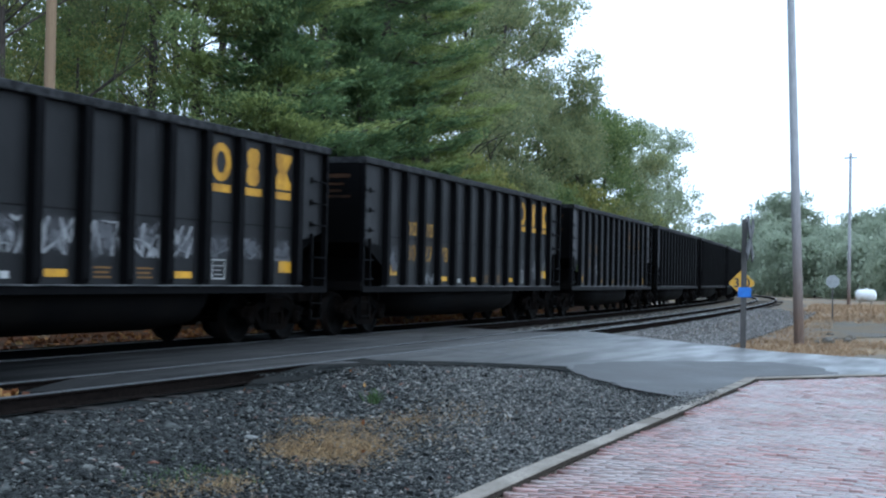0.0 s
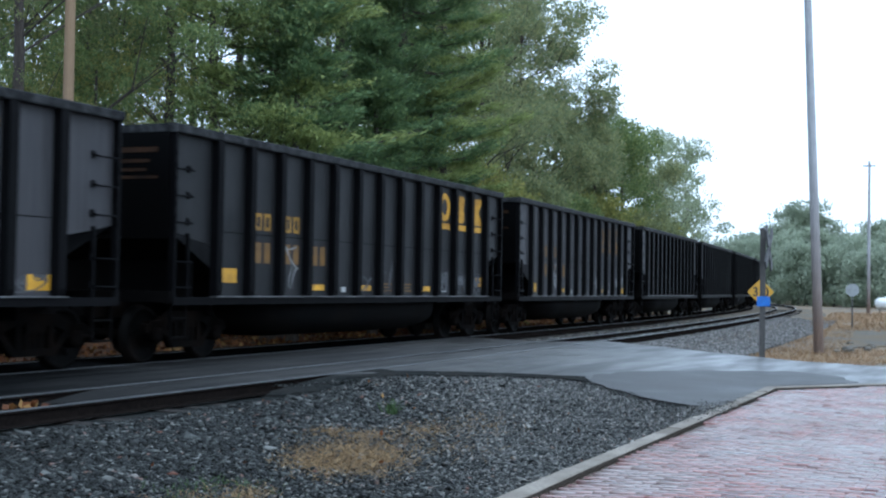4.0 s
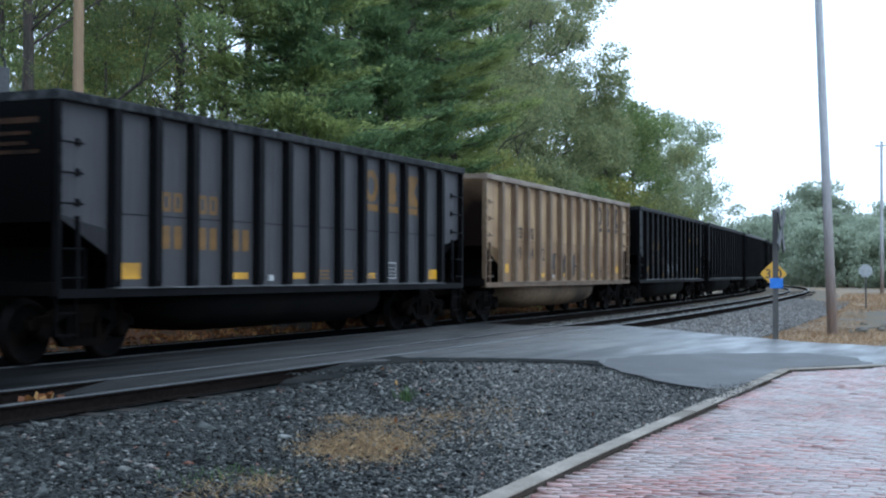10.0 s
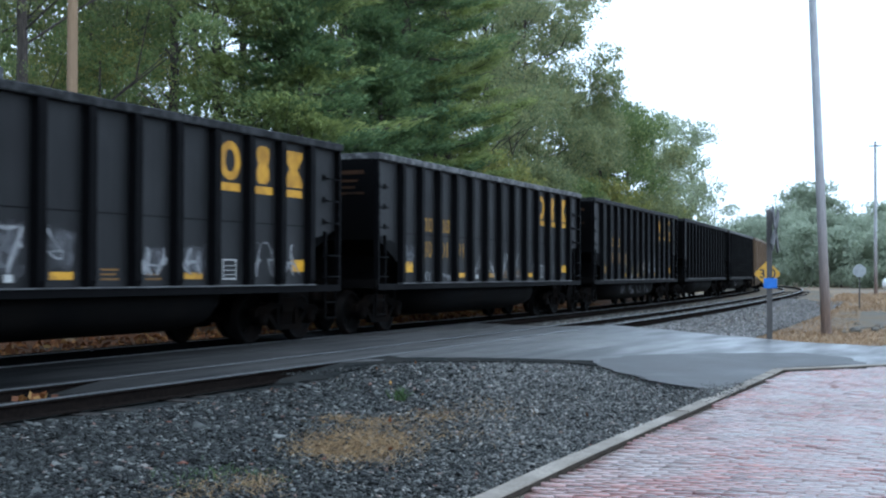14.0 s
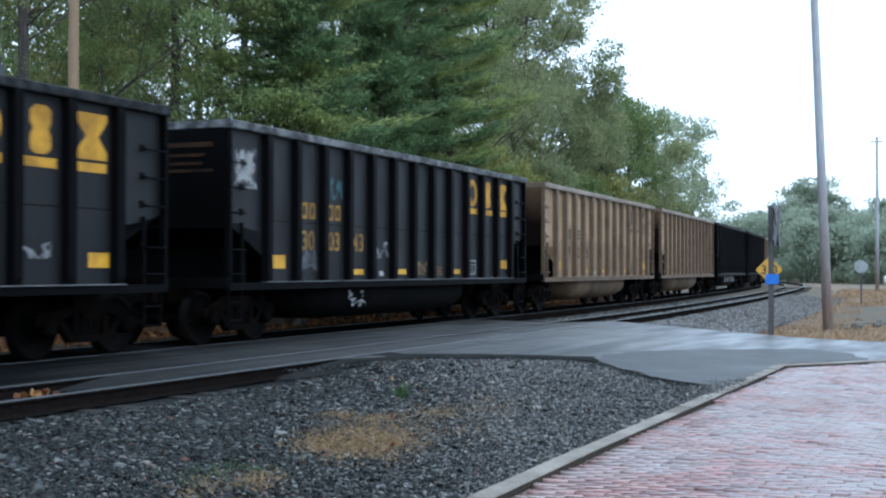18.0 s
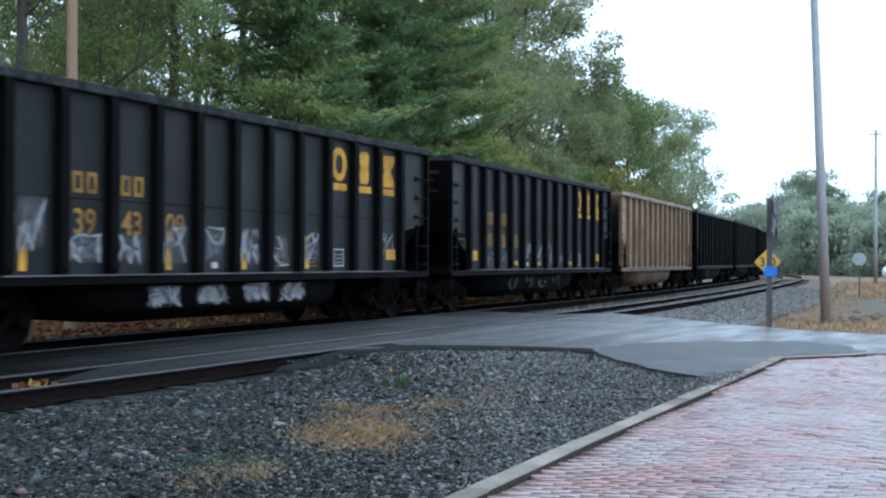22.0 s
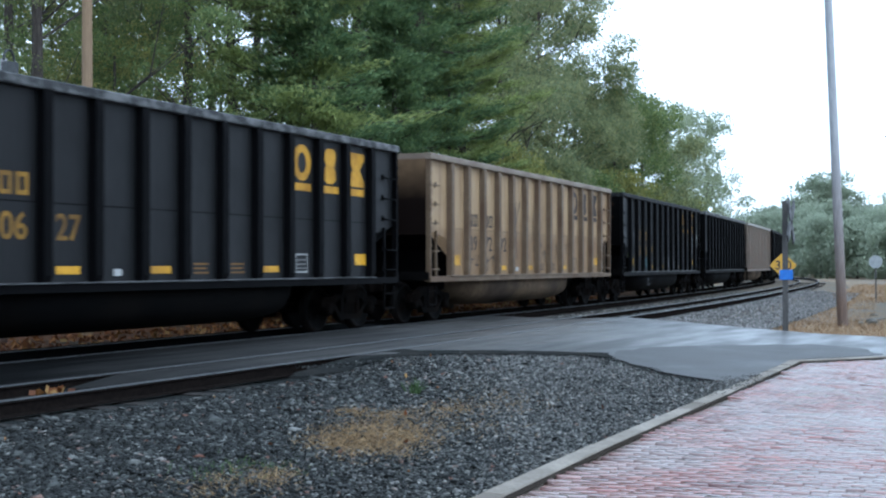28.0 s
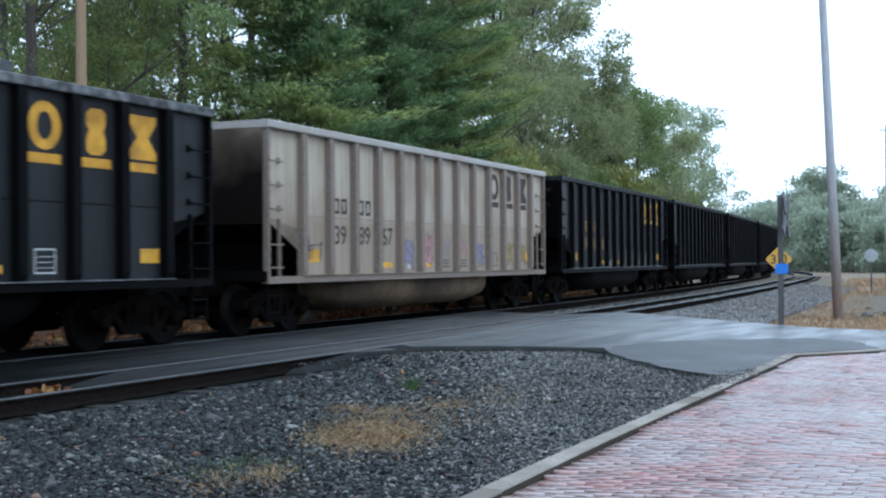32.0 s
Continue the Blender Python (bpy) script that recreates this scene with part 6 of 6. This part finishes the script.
pts, size = pts[keep], size[keep]
zs = np.array([apron_z(x, y) for x, y in pts]) + size * 0.25
spots = np.concatenate([pts, zs[:, None]], 1)
dark = nrng.random(len(pts)) < np.clip(0.22 + (np.degrees(np.arctan2(pts[:, 1], pts[:, 0])) - 25.0) * 0.075, 0.08, 0.97)
stones("track_stone", spots[dark], size[dark] * 1.15, 12, "dark crushed stone beside the rail", DARK_STONE)
stones("loose_gravel", spots[~dark] - [0, 0, 0.004], size[~dark] * 0.8, 15, "loose grey gravel beside the kerb")

pts = np.stack([nrng.normal(15.9, 0.75, 900), nrng.normal(3.86, 0.16, 900)], 1)
pts = pts[(pts[:, 0] > 14.2) & (pts[:, 0] < 18.2)]
stones("loose_gravel", np.concatenate([pts, np.maximum([[road_z(x, y) + 0.008] for x, y in pts], np.where(pts[:, 1:] < 3.72 + (pts[:, :1] - 15.5) * 0.03, -0.19, -1.0))], 1), nrng.uniform(0.008, 0.018, len(pts)), 16, "fine gravel spilled over the kerb and the asphalt's edge")

pts = []
for (x0, y0), (x1, y1) in zip([(14.3, 9.1), (15.6, 8.82), (17.1, 8.7), (17.8, 8.1), (18.5, 7.4), (18.9, 6.8), (18.7, 6.3), (17.8, 5.6), (17.0, 4.8), (16.5, 4.15)], [(15.6, 8.82), (17.1, 8.7), (17.8, 8.1), (18.5, 7.4), (18.9, 6.8), (18.7, 6.3), (17.8, 5.6), (17.0, 4.8), (16.5, 4.15), (15.9, 3.8)]):
    for _ in range(int(110 * math.hypot(x1 - x0, y1 - y0))):
        u = nrng.random()
        pts.append((x0 + (x1 - x0) * u + nrng.normal(0, 0.09), y0 + (y1 - y0) * u + nrng.normal(0, 0.09)))
pts = np.array(pts)
stones("loose_gravel", np.concatenate([pts, [[max(apron_z(x, y), road_z(x, y) - 0.05) + 0.018] for x, y in pts]], 1), nrng.uniform(0.010, 0.026, len(pts)), 17, "loose stone along the broken edge of the asphalt", DARK_STONE)

pts = []
while len(pts) < 15000:
    s = 30.2 + 45 * nrng.random() ** 1.6
    off = SIDING - 0.8 - 3.4 * nrng.random()
    x, y, _h0 = track_at(s, off)
    if y > 5.7 and x > 29.2:
        pts.append((x, y))
pts = np.array(pts)
size = nrng.uniform(0.022, 0.048, len(pts))
stones("loose_gravel", np.concatenate([pts, [[max(bed_z(x, y), -0.30) + 0.012] for x, y in pts]], 1), size, 13, "loose grey-brown stone on the track shoulder", SHOULDER)
pts = []
while len(pts) < 6000:
    s = 30.8 + 40 * nrng.random() ** 1.5
    x, y, _h0 = track_at(s, SIDING + nrng.uniform(-0.66, 2.6))
    pts.append((x, y))
pts = np.array(pts)
stones("loose_gravel", np.concatenate([pts, np.full((len(pts), 1), -0.2)], 1), nrng.uniform(0.03, 0.06, len(pts)), 14, "grey crushed stone between the sleepers", STONE)


def blades(name, spots, height, width, lean, mat, label, cat, seed):
    """Grass blades, each a narrow leaning triangle-like quad, at spots of (x, y, z)."""
    r = np.random.default_rng(seed)
    p = np.asarray(spots, np.float64)
    n = len(p)
    a, h = r.uniform(0, 6.283, n), height * r.uniform(0.5, 1.2, n)
    u = np.stack([np.cos(a), np.sin(a), np.zeros(n)], 1) * width
    t = np.stack([r.normal(0, lean, n), r.normal(0, lean, n), np.ones(n)], 1) * h[:, None]
    me = quads(name, np.stack([p - u, p + u, p + t + u * 0.25, p + t - u * 0.25], 1))
    return tagged(part(name, me, mat), label, cat, kind="stuff")


spots = []
for az, d, spread_az, deep, n in ((29.5, 11.4, 1.2, 0.52, 4200), (31.2, 11.2, 0.7, 0.3, 600), (28.0, 11.6, 0.6, 0.4, 500), (28.4, 13.0, 0.8, 0.3, 700), (30.3, 13.2, 0.45, 0.2, 600), (26.0, 13.6, 0.8, 0.35, 380), (34.0, 9.3, 0.7, 0.3, 420), (23.8, 14.4, 1.2, 0.6, 300), (26.5, 12.2, 1.6, 0.6, 400), (36.5, 9.0, 0.8, 0.3, 250)):
    for _ in range(n):
        q, r = radians(nrng.normal(az, spread_az)), nrng.normal(d, deep)
        x, y = r * math.cos(q), r * math.sin(q)
        spots.append((x, y, apron_z(x, y)))
blades("dead_grass", spots, 0.038, 0.005, 1.8, DRY_GRASS, "matted straw-coloured dead grass in the gravel", "grass", 21)
spots = []
while len(spots) < 20000:
    x, y = 28 + 47 * nrng.random() ** 1.6, nrng.uniform(-1, 9)
    if y < (x - 28.5) * 0.085 + 6.35 and not (40.5 < x < 60 and y < 5.2 + (x - 40) * 0.12) and y > 3.6 - (x - 28.0) * 1.1 and beside(x, y) < SIDING - 3.6 and noise.noise((x * 0.3, y * 0.5, 9)) > -0.25:
        spots.append((x, y, ground_z(x, y)))
blades("dead_grass", spots, 0.12, 0.009, 0.7, TALL_GRASS, "dry straw-coloured grass round the poles", "grass", 22)
spots = []
while len(spots) < 7000:
    x, y = nrng.uniform(58, 112), nrng.uniform(3, 15)
    if y < 9.4 + (x - 58) * 0.12 and noise.noise((x * 0.2, y * 0.4, 6)) > -0.3:
        spots.append((x, y, ground_z(x, y)))
blades("dead_grass", spots, 0.22, 0.02, 0.6, TALL_GRASS, "dry orange-brown grass beyond the gravel lot", "grass", 25)
spots = [(13.35 + nrng.normal(0, 0.045), 6.94 + nrng.normal(0, 0.045), apron_z(13.35, 6.94)) for _ in range(60)]
blades("green_weed", spots, 0.15, 0.010, 0.4, GREEN_GRASS, "small green weed growing in the gravel", "weed", 23)["kind"] = ""
spots = [(7.9 + nrng.normal(0, 0.3), 5.6 + nrng.normal(0, 0.25), apron_z(7.9, 5.6)) for _ in range(260)]
blades("green_weed", spots, 0.05, 0.006, 0.8, GREEN_GRASS, "flat green weeds among the dead grass", "weed", 24)["kind"] = "stuff"

n = 9000
lp = []
for _ in range(n):
    x, y, _h0 = track_at(nrng.uniform(-6, 55), 1.9 + 5.5 * nrng.random())
    lp.append((x, y, -0.13 + lerp(0, 0.9, (beside(x, y) - 4.6) / 5.0)))
q = leaf_quads(nrng, np.array(lp), nrng.uniform(0.6, 1.3, n), 0.09, 0.06)
tagged(part("fallen_leaves", quads("fallen_leaves", q), FALLEN), "rust and yellow fallen leaves beyond the train", "leaves", kind="stuff")
lp = [(15.8, 8.62), (15.9, 8.55), (15.6, 8.3), (14.2, 7.5), (12.3, 8.4), (13.3, 8.75), (11.7, 8.6), (13.8, 6.9), (10.9, 7.6), (13.9, 8.0)] + [(nrng.uniform(8, 17), nrng.uniform(4.2, 8.7)) for _ in range(14)]
lp = np.array([(x + nrng.normal(0, 0.04), y + nrng.normal(0, 0.04), apron_z(x, y) + 0.04) for x, y in lp for _ in range(1)])
tagged(part("fallen_leaves", quads("fallen_leaves", leaf_quads(nrng, lp, nrng.uniform(0.5, 1.2, len(lp)), 0.03, 0.024, 0.5)), FALLEN), "scattered orange fallen leaves on the gravel", "leaves", kind="stuff")
lp = np.array([(10.1 + nrng.normal(0, 0.13), 9.56 + nrng.normal(0, 0.05), -0.03 + 0.03 * nrng.random()) for _ in range(16)])
tagged(part("fallen_leaves", quads("fallen_leaves", leaf_quads(nrng, lp, nrng.uniform(0.7, 1.2, len(lp)), 0.06, 0.045, 0.3)), FALLEN), "orange leaves caught between the rails", "leaves", kind="stuff")

# ---- bricks of the pavement ----
def brick_mat(name, info):
    m, n, l, b = base_mat(name, 0.3)
    src = n.new("ShaderNodeObjectInfo").outputs["Random"] if info else n.new("ShaderNodeNewGeometry").outputs["Random Per Island"]
    col = ramp(n, l, src, [(0.0, (0.095, 0.036, 0.032)), (0.4, (0.20, 0.076, 0.064)), (0.75, (0.27, 0.125, 0.106)), (1.0, (0.15, 0.10, 0.092))])
    big = noise_node(n, l, 0.5, 4, coord="Object")
    fine = noise_node(n, l, 45, 5, coord="Object")
    geo = n.new("ShaderNodeNewGeometry")
    l.new(geo.outputs["Position"], big.inputs["Vector"])
    l.new(geo.outputs["Position"], fine.inputs["Vector"])
    col = mix(n, l, 0.4, col, mix(n, l, fine.outputs["Fac"], (0.45, 0.45, 0.45), (1.2, 1.15, 1.1)), "MULTIPLY")
    worn = noise_node(n, l, 1.1, 5)
    l.new(geo.outputs["Position"], worn.inputs["Vector"])
    col = mix(n, l, ramp(n, l, worn.outputs["Fac"], [(0.40, (0.12, 0.12, 0.12)), (0.62, (0.85, 0.85, 0.85))]), col, (0.212, 0.168, 0.154))
    l.new(col, b.inputs["Base Color"])
    b.inputs["Specular IOR Level"].default_value = 0.52
    rg = n.new("ShaderNodeMapRange")
    rg.inputs["From Min"].default_value, rg.inputs["From Max"].default_value = 0.35, 0.65
    rg.inputs["To Min"].default_value, rg.inputs["To Max"].default_value = 0.05, 0.24
    l.new(big.outputs["Fac"], rg.inputs["Value"])
    l.new(rg.outputs["Result"], b.inputs["Roughness"])
    bump(n, l, b, fine.outputs["Fac"], 0.07, 0.004)
    return m


BRICK_ONE, BRICK_REST = brick_mat("wet_red_brick", True), brick_mat("wet_red_brick_rows", False)
bx, by, bz = 0.048, 0.097, 0.06
BRICK_V = [(sx * (bx - e), sy * (by - e), z) for z, e in ((-bz, 0), (-0.006, 0), (0.0, 0.006)) for sx, sy in ((-1, -1), (1, -1), (1, 1), (-1, 1))]
BRICK_F = []
for a in (0, 4):
    for i in range(4):
        j = (i + 1) % 4
        BRICK_F += [(a + i, a + j, a + 4 + j), (a + i, a + 4 + j, a + 4 + i)]
BRICK_F += [(8, 9, 10), (8, 10, 11)]
brick_mesh = solids("brick", BRICK_V, BRICK_F, np.concatenate([np.eye(3), np.zeros((3, 1))], 1)[None])
rest, singles = [], 0
nrng = np.random.default_rng(31)
row = 0
x = 7.2
while x < 22.6:
    y = -1.2 + (0.1 if row % 2 else 0.0)
    edge = np.interp(x, [4, 7.6, 10.05, 13.6, 19.35, 20.25, 22.7], [3.17, 3.31, 3.42, 3.52, 3.68, 3.7, 1.85])
    while y + 0.1 < edge:
        if y > x * 0.055 - 0.25:
            zz = PAVE_Z + nrng.normal(0, 0.003) + 0.014 * noise.noise((x * 0.7, y * 0.9, 4))
            tilt, roll, yaw = nrng.normal(0, 0.55), nrng.normal(0, 0.45), nrng.normal(0, 0.7)
            m = pose(x + nrng.normal(0, 0.0015), y + nrng.normal(0, 0.002), zz, tilt, roll, yaw)
            if singles < 300 and x > 8.6 and y > 0.75:
                singles += 1
                part("brick", brick_mesh, BRICK_ONE, pavement, at=m)
            else:
                rest.append([[m[i][j] for j in range(4)] for i in range(3)])
        y += 0.202
    x += 0.104
    row += 1
tagged(part("brick_rows", solids("brick_rows", BRICK_V, BRICK_F, np.array(rest)), BRICK_REST, pavement), kind="stuff")


motions()
